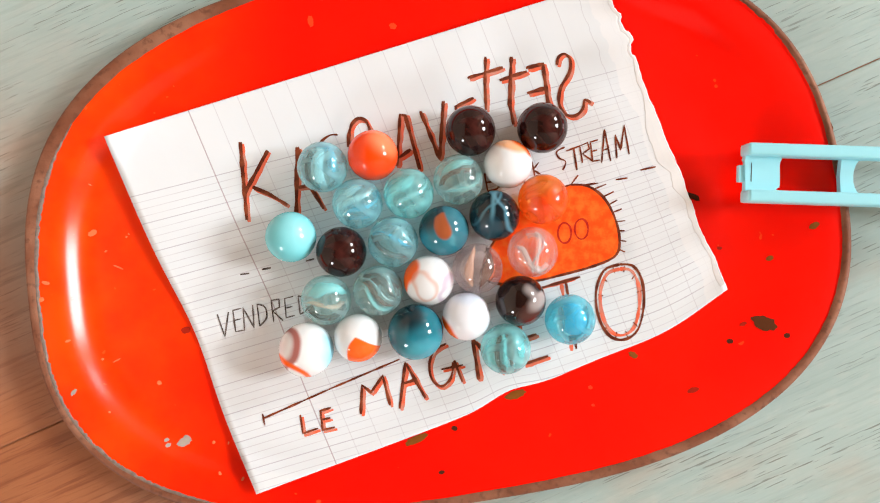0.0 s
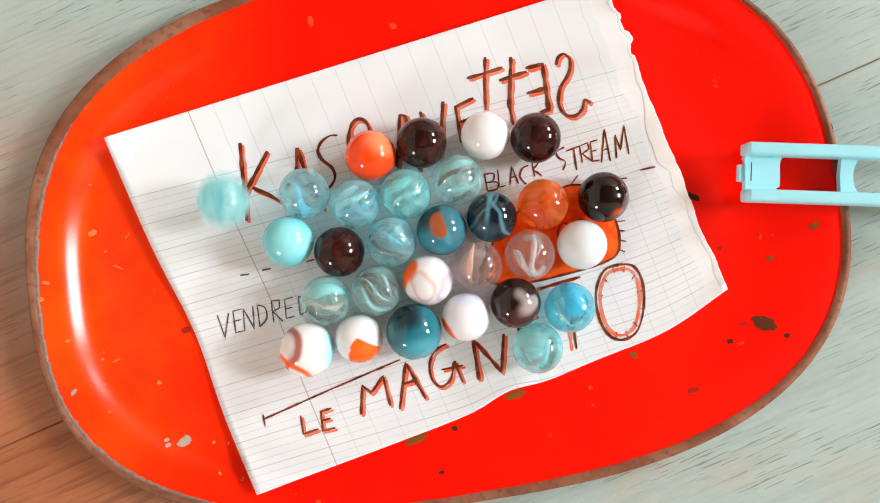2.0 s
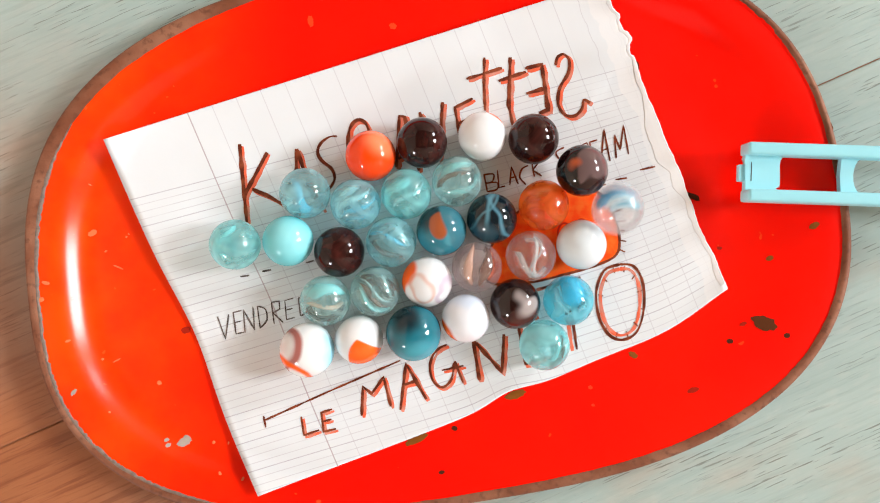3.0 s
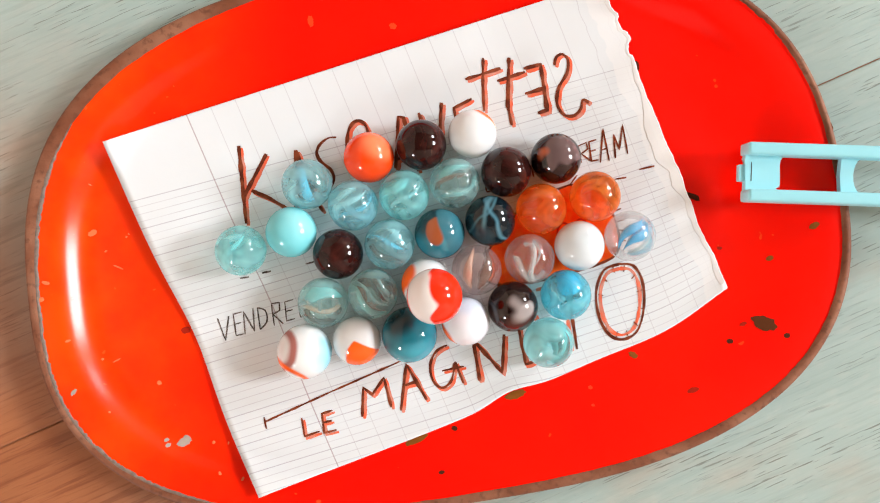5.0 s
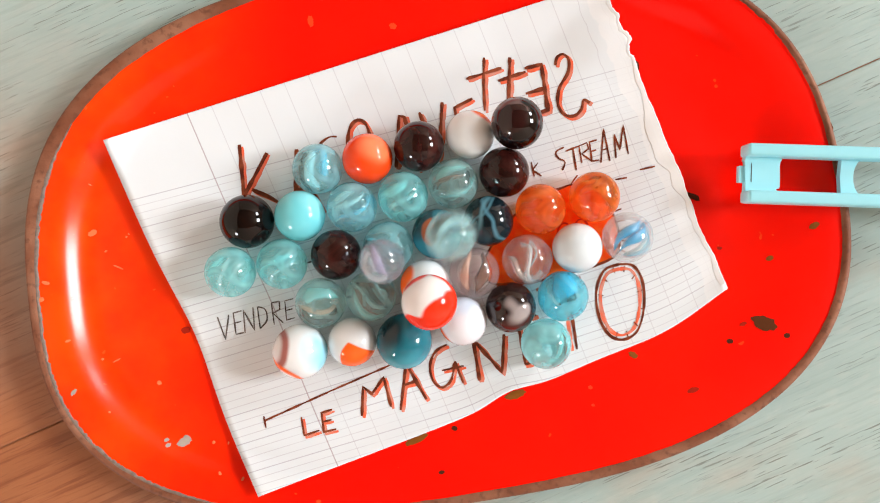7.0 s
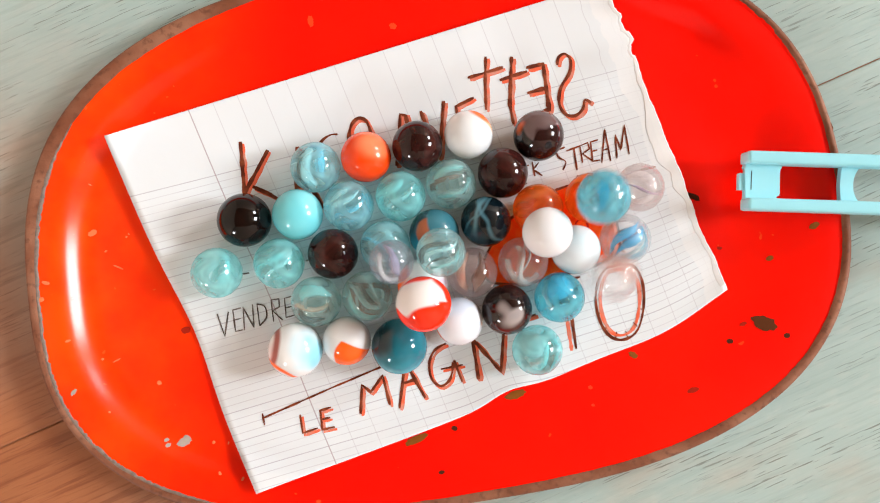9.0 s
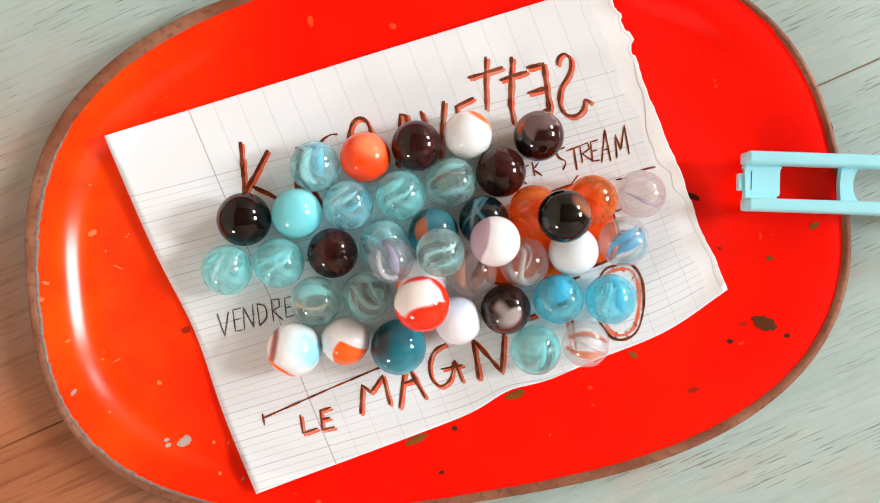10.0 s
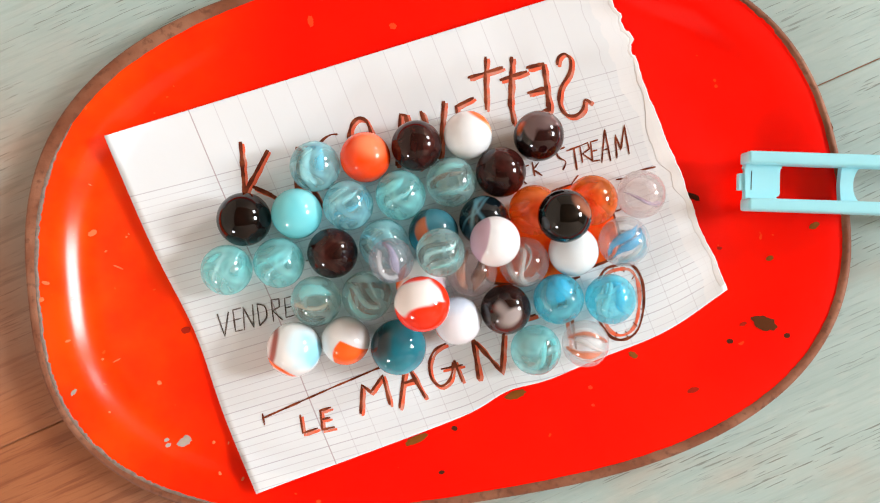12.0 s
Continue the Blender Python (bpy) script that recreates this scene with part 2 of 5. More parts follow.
tagged(part("floor", box(bmesh.new(), (-1.45, -1.55, FLOOR - 0.1), (3.45, 3.05, FLOOR)), FLOORING, smooth=False), "dark brown floor", "floor", kind="structure")
# unseen ceiling, kept dark so marbles and enamel reflect little of it
tagged(part("ceiling", box(bmesh.new(), (-1.45, -1.55, CEILING), (3.45, 3.05, CEILING + 0.1)), TIMBER, smooth=False), "unseen ceiling kept dark brown", "ceiling", kind="structure")


# ---- the table ----
def wooden_table():
    table = tagged(empty("table"), "wooden table of pale weathered grey-green oak boards", "table")
    table.location = (0, 0, TABLE_TOP)
    turn = pose(0, 0, 0, 0, 0, math.degrees(BOARDS))
    wide, run = 0.155, 1.5
    shift = -0.0005                           # one joint passes under the tray
    for k in range(-4, 4):
        bm = bmesh.new()
        y0 = k * wide + shift
        box(bm, (-run / 2, y0 + 0.00018, -0.028), (run / 2, y0 + wide - 0.00018, 0), 0.0005)
        bmesh.ops.transform(bm, matrix=turn, verts=bm.verts)
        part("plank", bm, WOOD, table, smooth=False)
        bm = box(bmesh.new(), (-run / 2 + 0.002, y0 - 0.00015, -0.027), (run / 2 - 0.002, y0 + 0.00015, -0.0006))
        bmesh.ops.transform(bm, matrix=turn, verts=bm.verts)
        part("joint_filler", bm, DARK_OAK, table, "brown dirt-filled joint", smooth=False)
    for x, y in ((-0.6, -0.5), (0.6, -0.5), (-0.6, 0.5), (0.6, 0.5)):
        bm = box(bmesh.new(), (x - 0.03, y - 0.03, FLOOR - TABLE_TOP), (x + 0.03, y + 0.03, -0.03), 0.004)
        bmesh.ops.transform(bm, matrix=turn, verts=bm.verts)
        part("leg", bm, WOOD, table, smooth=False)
    return table


wooden_table()


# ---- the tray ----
U = EYE / 1305.0                              # one pixel of the camera's view at floor height: 0.18 mm


def from_view(a, b, z=0.0):
    """A place at height z, fitted to pixel (a, b) of the camera's view."""
    k = (EYE - z) / EYE
    return (a - 784) * U * k, (448 - b) * U * k


RIM_Z = 0.0068
TRAY_AT = Vector((*from_view(775, 416, RIM_Z), 0))
TRAY_TURN = radians(9)


def oval(s, grow):
    """A point on the tray's slightly uneven oval, grow metres inside or outside its rim."""
    a, b, n = 0.12812 + grow, 0.08516 + grow, 2.6
    c, d = math.cos(s), math.sin(s)
    x, y = a * math.copysign(abs(c) ** (2 / n), c), b * math.copysign(abs(d) ** (2 / n), d)
    ph = math.atan2(y / b, x / a)
    k = 1 + 0.0021 * math.sin(2 * ph) - 0.0116 * math.sin(3 * ph) - 0.0012 * math.cos(2 * ph)
    x, y = x * k, y * k
    e, f = math.cos(TRAY_TURN), math.sin(TRAY_TURN)
    return TRAY_AT.x + x * e - y * f, TRAY_AT.y + x * f + y * e


def ring_sheet(profile, around=220, cap=True):
    """A sheet swept round the oval along a profile of (distance outside the rim, height or its change round the oval)."""
    bm = bmesh.new()
    rows = []
    for grow, z in profile:
        rows.append([bm.verts.new((*oval(2 * math.pi * i / around, grow), z(2 * math.pi * i / around) if callable(z) else z)) for i in range(around)])
    for r, s in zip(rows, rows[1:]):
        for i in range(around):
            j = (i + 1) % around
            bm.faces.new((r[i], r[j], s[j], s[i]))
    if cap:
        bm.faces.new(rows[0][::-1])
    return bm


# the floor runs up to the lip steeply at one end and gently elsewhere
REACH = [-0.036 + 0.0342 * i / 80 for i in range(81)]
LIP = RIM_Z - 0.0006


def steep_wall():
    z, rows = 0.0, [0.0]
    for g, h in zip(REACH, REACH[1:]):
        g = (g + h) / 2
        z += 1.1 * math.exp(-((g + 0.0122) / 0.0034) ** 2) + 0.05 * min(1.0, max(0.0, (g + 0.0125) / 0.005))
        rows.append(z)
    return [h * LIP / z for h in rows]


def gentle_wall():
    rows = []
    for g in REACH:
        t = (g - REACH[0]) / (REACH[-1] - REACH[0])
        rows.append(LIP * t * t * (3 - 2 * t))
    return rows


STEEP, GENTLE = steep_wall(), gentle_wall()


def steepness(s):
    """How far the wall is the steep one, by the direction from the tray's middle."""
    a, b = math.cos(s - radians(184)), math.cos(s - radians(44))
    return min(1.0, 1.25 * max(0.0, a) ** 1.5) + 0.65 * max(0.0, b) ** 24


def wall_height(g, s):
    k = steepness(s)
    return k * float(np.interp(g, REACH, STEEP)) + (1 - k) * float(np.interp(g, REACH, GENTLE))


def dish_height(x, y):
    """The height of the enamel over the tray's floor."""
    e, f = math.cos(TRAY_TURN), math.sin(TRAY_TURN)
    dx, dy = x - TRAY_AT.x, y - TRAY_AT.y
    p, q = dx * e + dy * f, -dx * f + dy * e
    lo, hi = -0.06, 0.01
    ph = 0.0
    for _ in range(24):
        g = (lo + hi) / 2
        a, b = 0.12812 + g, 0.08516 + g
        ph = math.atan2(q / b, p / a)
        k = 1 + 0.0021 * math.sin(2 * ph) - 0.0116 * math.sin(3 * ph) - 0.0012 * math.cos(2 * ph)
        if (abs(p / k) / a) ** 2.6 + (abs(q / k) / b) ** 2.6 > 1:
            lo = g
        else:
            hi = g
    return wall_height(lo, sweep(ph))


def sweep(ph):
    """The oval's own parameter in a direction from its middle."""
    c, d = math.cos(ph), math.sin(ph)
    return math.atan2(math.copysign(abs(d) ** 1.3, d), math.copysign(abs(c) ** 1.3, c))


def blob(a, b, rx, ry, turn, seed, z, sides=20, rag=0.13):
    """A thin ragged fleck lying at height z."""
    rnd = random.Random(seed)
    x0, y0 = from_view(a, b, dish_height(*from_view(a, b)))
    pts = []
    for i in range(sides):
        s = 2 * math.pi * i / sides
        k = 1 + rnd.uniform(-rag, rag)
        x, y = rx * U * k * math.cos(s), ry * U * k * math.sin(s)
        pts.append((x0 + x * math.cos(turn) - y * math.sin(turn), y0 + x * math.sin(turn) + y * math.cos(turn)))
    bm = bmesh.new()
    top = [bm.verts.new((x, y, dish_height(x, y) + z + 0.00012)) for x, y in pts]
    low = [bm.verts.new((x, y, dish_height(x, y) + z - 0.0001)) for x, y in pts]
    mid = bm.verts.new((x0, y0, dish_height(x0, y0) + z + 0.00016))
    for i in range(sides):
        j = (i + 1) % sides
        bm.faces.new((mid, top[i], top[j]))
        bm.faces.new((low[i], low[j], top[j], top[i]))
    return bm


def rim_width(s):
    """How wide the bare metal shows round the oval."""
    far = 0.0015 + 0.0004 * noise.noise((3 * math.cos(s), 3 * math.sin(s), 0.4)) + 0.00022 * noise.noise((40 * math.cos(s), 40 * math.sin(s), 1.7))
    far += 0.0022 * max(0.0, math.cos(s - radians(138))) ** 3 + 0.0009 * max(0.0, math.cos(s + radians(62)))
    return max(far, 0.0008)


def oval_tray():
    tray = tagged(empty("tray"), "worn oval tray in glossy red enamel with chipped brown rim", "tray")
    lip = [(-0.0012, RIM_Z - 0.0001), (-0.0006, RIM_Z)]
    bm = ring_sheet([(-0.045, 0.0)] + [(g, lambda s, g=g: wall_height(g, s)) for g in REACH] + lip)
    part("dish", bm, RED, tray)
    under = [(-0.0006, RIM_Z)] + [(0.0005 * math.sin(math.pi * k / 6), RIM_Z - 0.0008 + 0.0009 * math.cos(math.pi * k / 6)) for k in range(1, 7)]
    under += [(-0.003, 0.0048), (-0.0095, 0.0032), (-0.0150, -0.0016), (-0.0200, -0.0021), (-0.045, -0.0021)]
    bm = ring_sheet(under[::-1])
    part("underside", bm, RIM, tray)
    # the bare rolled edge, uneven where the enamel has come off
    bm = bmesh.new()
    around, rows = 360, []
    for i in range(around):
        s = 2 * math.pi * i / around
        far = rim_width(s)
        rows.append([bm.verts.new((*oval(s, g), z)) for g, z in
                     ((-far, wall_height(-far, s) + 0.00025), (-far * 0.6, RIM_Z + 0.00035), (-0.0003, RIM_Z + 0.0004), (0.0004, RIM_Z + 0.0001), (0.0007, RIM_Z - 0.0008), (0.0004, RIM_Z - 0.0018), (-0.0008, RIM_Z - 0.0022))])
    for i in range(around):
        r, q = rows[i], rows[(i + 1) % around]
        for k in range(len(r) - 1):
            bm.faces.new((r[k], q[k], q[k + 1], r[k + 1]))
    part("rim", bm, RIM, tray, "bare brown worn metal edge")
    # along one end the enamel has flaked off the roll and shows bare metal, brighter than the rest
    bm = bmesh.new()
    last = None
    for i in range(400):
        s = radians(146) + radians(94) * i / 399
        a = 0.5 + 0.5 * noise.noise((60 * math.cos(s), 60 * math.sin(s), 2.2)) + 0.5 * noise.noise((150 * math.cos(s), 150 * math.sin(s), 3.1))
        end = min(1.0, i / 60, (399 - i) / 60)
        far = rim_width(s)
        inner = far + (0.0003 + 0.0008 * max(0.0, a - 0.1)) * end
        row = [bm.verts.new((*oval(s, g), z)) for g, z in ((-inner, wall_height(-inner, s) + 0.00006), (-inner + 0.0003, wall_height(-inner, s) + 0.00040), (-far + (0.0002 + 0.0005 * a) * end, wall_height(-inner, s) + 0.00055), (-far + (0.0004 + 0.0006 * a) * end, wall_height(-inner, s) + 0.00030))]
        if last:
            for k in range(3):
                bm.faces.new((last[k], row[k], row[k + 1], last[k + 1]))
        last = row
    part("bare_edge", bm, BARE, tray, "flaked edge of bare pale metal")
    # those at (331, 588) and (1234, 350) paint the paper edge's shadow
    chips = [(165, 415, 8, 5, 0.6, FLECK), (81, 504, 7, 3, -0.2, FLECK), (73, 534, 5, 4, 0.2, FLECK), (211, 476, 9, 1.3, -0.4, FLECK), (208, 642, 8, 1.3, 0.5, FLECK),
             (381, 788, 2.5, 3, 0, FLECK), (119, 608, 4, 2, 0.4, FLECK), (131, 699, 7, 3, 0.9, CHIP_PALE), (331, 588, 8, 6, 0.3, CHIP_SHADE_RED), (1282, 442, 4, 3, 0, CHIP_SHADE_RED),
             (1478, 226, 5, 12, 0.4, CHIP_BROWN), (553, 37, 5, 9, 0.1, FADED), (700, 46, 6, 5, 0.1, FADED), (1052, 690, 4, 3, 0, FADED),
             (328, 787, 12, 7, 0.3, CHIP_PALE), (332, 781, 6, 6, 0.3, CHIP_PALE), (295, 785, 4, 3, 0, CHIP_PALE), (297, 795, 4, 3, 0, CHIP_PALE), (284, 682, 4, 4, 0, FLECK),
             (1364, 576, 19, 12, -0.3, CHIP_BROWN), (1348, 569, 9, 5, -0.2, CHIP_BROWN), (1301, 608, 5, 4, 0, CHIP_SHADE_DARK), (1403, 598, 5, 4, 0.4, CHIP_SHADE_DARK), (1236, 695, 10, 4, 0.3, CHIP_SHADE_RED),
             (1128, 632, 8, 5, -0.5, CHIP_OLIVE), (918, 703, 20, 7, 0.35, CHIP_OLIVE), (742, 783, 22, 6, 0.4, CHIP_OLIVE), (810, 763, 5, 4, 0, CHIP_SHADE_DARK),
             (1325, 577, 6, 3, 0.5, CHIP_SHADE_RED), (1234, 350, 14, 5, -0.4, CHIP_SHADE_DARK), (1135, 118, 4, 9, 0.2, CHIP_SHADE_DARK),
             (1452, 402, 9, 5, 0.5, CHIP_OLIVE), (787, 842, 5, 3, 0.2, CHIP_SHADE_DARK), (1372, 460, 6, 4, 0.4, CHIP_OLIVE), (1057, 722, 3, 2, 0, FADED)]
    for k, (a, b, rx, ry, turn, mat) in enumerate(chips):
        part("enamel_mark", blob(a, b, rx, ry, turn, k + 3, 0.0001), mat, tray, "chipped spot and painted edge shade on the enamel", smooth=False)
    rnd = random.Random(21)
    for k in range(12):
        s, g = rnd.uniform(radians(158), radians(255)), -rnd.uniform(0.003, 0.030)
        x, y = oval(s, g)
        part("enamel_mark", blob(784 + x / U, 448 - y / U, rnd.uniform(1.2, 3.4), rnd.uniform(1.0, 2.2), rnd.uniform(0, 3), 60 + k, 0.00005, 9), FLECK, tray, smooth=False)
    return tray


oval_tray()


# ---- the sheet of paper and its writing ----
PAPER_Z = 0.0004


def paper_height(x, y):
    """The sheet lies almost flat and lifts a little towards its edges."""
    lift = 0.0001 * noise.noise((x * 30, y * 30, 0.3))
    r = math.hypot(x / 0.082, (y + 0.005) / 0.072)
    lift += 0.0007 * max(0.0, r - 0.85) ** 2 * (1.2 + noise.noise((x * 18, y * 18, 5.0)))
    loose = min(1.0, max(0.0, (r - 0.62) / 0.35))
    # it curls up off the tray at both ends, bent to dim the right and brighten the left
    lift += 1.6 * max(0.0, x - 0.045) ** 2 + 0.8 * max(0.0, -0.055 - x) ** 2
    lift += 0.0010 * loose * (0.5 + noise.noise((x * 24, y * 24, 9.1)) + 0.4 * noise.noise((x * 60, y * 60, 4.0)))
    return PAPER_Z + 0.0002 + lift + 1.06 * dish_height(x * 1.028, y * 1.028)


def sheet_point(u, v):
    tl, tr, br, bl = (Vector(from_view(*c)) for c in ((185, 243), (1090, -36), (1296, 512), (457, 881)))
    p = (tl * (1 - u) + tr * u) * (1 - v) + (bl * (1 - u) + br * u) * v
    side = (bl - tl).normalized()
    across = (tr - tl).normalized()
    p += side * 0.0042 * v ** 4 * math.sin(math.pi * u) * (0.6 + 0.8 * u)
    p += side * 0.0026 * v ** 4 * math.exp(-((u - 0.86) / 0.12) ** 2)
    p -= side * 0.0021 * v ** 6 * math.exp(-((u - 0.53) / 0.055) ** 2)
    p += across * 0.0022 * (1 - u) ** 4 * math.exp(-((v - 0.55) / 0.17) ** 2)
    tear = noise.noise((v * 5, 3.3, 0.1)) * 0.0014 + noise.noise((v * 14, 1.2, 0.1)) * 0.0009 + (0.0016 * max(-0.5, min(0.5, 2.2 * noise.noise((v * 21, 4.2, 0.1)) + 0.7 * noise.noise((v * 75, 1.2, 0.1)))) if v < 0.24 else 0.00025 * noise.noise((v * 62, 4.2, 0.1)))
    p += across * (tear - 0.0015 * (1 - v ** 5)) * max(0.0, (u - 0.9) / 0.1)
    return p


# how far the torn layer reaches in along the edge, as shares of the sheet
TEAR_AT = (0.0, 0.20, 0.36, 0.46, 0.57, 0.61, 0.66, 0.70, 0.76, 0.83, 0.90, 1.0)
TEAR_WIDE = (0.012, 0.008, 0.012, 0.032, 0.036, 0.022, 0.026, 0.013, 0.015, 0.012, 0.010, 0.012)


def paper_sheet():
    sheet = tagged(empty("paper_sheet"), "torn white ruled notebook sheet with handwriting in the tray", "paper")
    bm = bmesh.new()
    lay = bm.loops.layers.uv.new("UVMap")
    nu, nv, grid = 80, 170, []
    for j in range(nv + 1):
        row = []
        for i in range(nu + 1):
            p = sheet_point(i / nu, j / nv)
            z = paper_height(p.x, p.y)
            row.append(bm.verts.new((p.x * (1 - z / EYE), p.y * (1 - z / EYE), z)))
        grid.append(row)
    for j in range(nv):
        for i in range(nu):
            f = bm.faces.new((grid[j + 1][i], grid[j + 1][i + 1], grid[j][i + 1], grid[j][i]))
            for loop, (a, b) in zip(f.loops, ((i, j + 1), (i + 1, j + 1), (i + 1, j), (i, j))):
                loop[lay].uv = (a / nu, b / nv)
    under = {v: bm.verts.new(v.co - Vector((0, 0, 0.00025))) for row in grid for v in row}
    for f in bm.faces[:]:
        bm.faces.new([under[v] for v in reversed(f.verts)])
    ring = grid[0] + [r[-1] for r in grid[1:]] + grid[-1][-2::-1] + [r[0] for r in grid[-2:0:-1]]
    for a, b in zip(ring, ring[1:] + ring[:1]):
        bm.faces.new((a, b, under[b], under[a]))
    part("leaf", bm, PAPER, sheet)
    # where the sheet was torn out, a split layer stands off along the edge
    bm = bmesh.new()
    last = None
    for j in range(0, 141):
        v = 0.02 + 0.96 * j / 140
        wide = float(np.interp(v, TEAR_AT, TEAR_WIDE)) + 0.0035 * noise.noise((v * 24, 2.1, 0.6)) + 0.0022 * noise.noise((v * 70, 5.1, 0.6))
        wide = max(wide, 0.003)
        row = []
        for k, (u, up) in enumerate(((1 - wide, 0.00003), (1 - wide + 0.0015, 0.00011), (1 - wide * 0.5, 0.00011), (0.9985, 0.00006))):
            p = sheet_point(u, v)
            z = paper_height(p.x, p.y)
            row.append(bm.verts.new((p.x * (1 - z / EYE), p.y * (1 - z / EYE), z + up)))
        if last:
            for k in range(3):
                bm.faces.new((last[k], row[k], row[k + 1], last[k + 1]))
        last = row
    part("torn_layer", bm, TORN, sheet, "white torn fibre edge", smooth=False)
    return sheet


SHEET = paper_sheet()


def smooth_line(pts, soft):
    if not soft or len(pts) < 3:
        out = []
        for p, q in zip(pts, pts[1:]):
            n = max(2, int((q - p).length / 6))
            out += [p.lerp(q, i / n) for i in range(n)]
        return out + [pts[-1]]
    out = []
    for i in range(len(pts) - 1):
        a, b, c, d = pts[max(i - 1, 0)], pts[i], pts[i + 1], pts[min(i + 2, len(pts) - 1)]
        for k in range(5):
            t = k / 5
            out.append(0.5 * ((2 * b) + (c - a) * t + (2 * a - 5 * b + 4 * c - d) * t * t + (3 * b - a - 3 * c + d) * t ** 3))
    return out + [pts[-1]]


def ribbon(bm, flat, width, high, soft, shift=(0, 0)):
    """A pen stroke of uneven width along view pixels x, y, x, y ..."""
    pts = [Vector((flat[i] + shift[0], flat[i + 1] + shift[1])) for i in range(0, len(flat), 2)]
    line = smooth_line(pts, soft)
    last = None
    for i, p in enumerate(line):
        d = (line[min(i + 1, len(line) - 1)] - line[max(i - 1, 0)]).normalized()
        side = Vector((-d.y, d.x)) * width * (0.43 + 0.26 * noise.noise((p.x * 0.06, p.y * 0.06, 2.0)))
        if i in (0, len(line) - 1):
            side *= 0.7
        pair = []
        for q in (p + side, p - side):
            x, y = from_view(q.x, q.y)
            z = paper_height(x, y)
            pair.append(bm.verts.new((x * (1 - z / EYE), y * (1 - z / EYE), z + high)))
        if last:
            bm.faces.new((last[0], last[1], pair[1], pair[0]))
        last = pair


def letter(*strokes, width=7.0, soft=False, ink=None, glow=1.4, label="", shift=(4.2, 3.6)):
    """One handwritten letter on the sheet; large ones are gone over in orange."""
    if glow:
        bm = bmesh.new()
        for s in strokes:
            ribbon(bm, s, width * glow, 0.00006, soft, shift)
        part("letter_shadow", bm, INK_RED, SHEET, "orange marker outline", smooth=False)
    bm = bmesh.new()
    for s in strokes:
        ribbon(bm, s, width, 0.00011, soft)
    part("letter", bm, ink or INK_BROWN, SHEET, label, smooth=False)


def small(*strokes, soft=False):
    letter(*strokes, width=3.6, soft=soft, ink=INK_BROWN, glow=0)


def pen(*strokes, soft=False):
    letter(*strokes, width=2.9, soft=soft, ink=INK_GREY, glow=0)


def writing():
    # KASSAVETTES, the last letters turned round
    letter((428, 253, 440, 392), (477, 268, 434, 348), (450, 333, 480, 346, 512, 365), width=8, glow=1.1)
    letter((529, 262, 528, 385), (530, 262, 552, 330, 577, 372), (532, 334, 566, 327), width=8, glow=1.1)
    letter((602, 240, 588, 241, 573, 252, 567, 268, 575, 284, 592, 298, 597, 316, 586, 334, 568, 336), width=6, soft=True, glow=0)
    letter((620, 262, 624, 228, 636, 212, 650, 214, 659, 232, 666, 268), (622, 255, 662, 246), soft=True)
    letter((707, 296, 713, 204, 722, 206, 748, 302), (711, 281, 732, 266), width=7)
    letter((749, 198, 783, 283, 790, 180), width=7)
    letter((844, 174, 812, 190, 822, 252, 850, 246), (818, 218, 846, 208), width=6)
    letter((833, 139, 896, 120), (865, 101, 864, 150, 866, 196), width=6)
    letter((890, 143, 939, 127), (911, 101, 908, 186, 915, 222), width=7)
    letter((937, 121, 967, 114, 978, 195, 962, 201), (939, 166, 971, 157), width=8)
    letter((992, 116, 995, 102, 1006, 96, 1016, 107, 1014, 130, 999, 156, 996, 184, 1007, 203, 1025, 206, 1038, 194, 1042, 178, 1053, 183), width=6, soft=True)
    # BLACK STREAM
    small((863, 309, 869, 340), (863, 310, 880, 309, 878, 322, 867, 325, 886, 324, 886, 336, 869, 340), soft=True)
    small((887, 302, 890, 333, 901, 330))
    small((909, 329, 912, 296, 924, 327), (911, 316, 921, 313))
    small((942, 294, 931, 300, 927, 315, 938, 328), soft=True)
    small((948, 288, 953, 314), (960, 289, 950, 302, 966, 313))
    small((1006, 262, 992, 270, 996, 281, 1008, 288, 1003, 303), soft=True)
    small((1009, 269, 1038, 258), (1022, 263, 1028, 303))
    small((1033, 260, 1038, 290), (1033, 260, 1047, 254, 1050, 265, 1038, 274), (1038, 274, 1056, 287))
    small((1065, 249, 1052, 253, 1056, 287, 1069, 285), (1054, 270, 1064, 267))
    small((1072, 290, 1077, 230, 1088, 287), (1074, 268, 1085, 264))
    small((1099, 282, 1096, 240, 1106, 267, 1112, 223, 1121, 275))
    # VENDREDI
    pen((387, 560, 401, 600, 407, 556))
    pen((430, 549, 415, 553, 420, 591, 434, 588), (417, 571, 429, 568))
    pen((436, 589, 433, 548, 453, 584, 450, 543))
    pen((458, 542, 463, 581), (458, 542, 472, 547, 475, 566, 463, 581), soft=True)
    pen((483, 535, 488, 574), (483, 535, 497, 533, 498, 547, 486, 554), (486, 554, 504, 571))
    pen((522, 528, 507, 532, 510, 566, 525, 562), (509, 549, 521, 546))
    pen((531, 527, 535, 560), (531, 527, 546, 533, 547, 551, 535, 560), soft=True)
    pen((557, 523, 560, 554))
    # LE MAGNETO
    letter((535, 739, 540, 772, 567, 763), width=4.5)
    letter((590, 726, 571, 732, 575, 766, 597, 761), (573, 748, 589, 744), width=4.5)
    letter((643, 738, 645, 686, 661, 699, 682, 669, 695, 722), width=5.5)
    letter((712, 728, 722, 645, 758, 709), (717, 684, 743, 675), width=6)
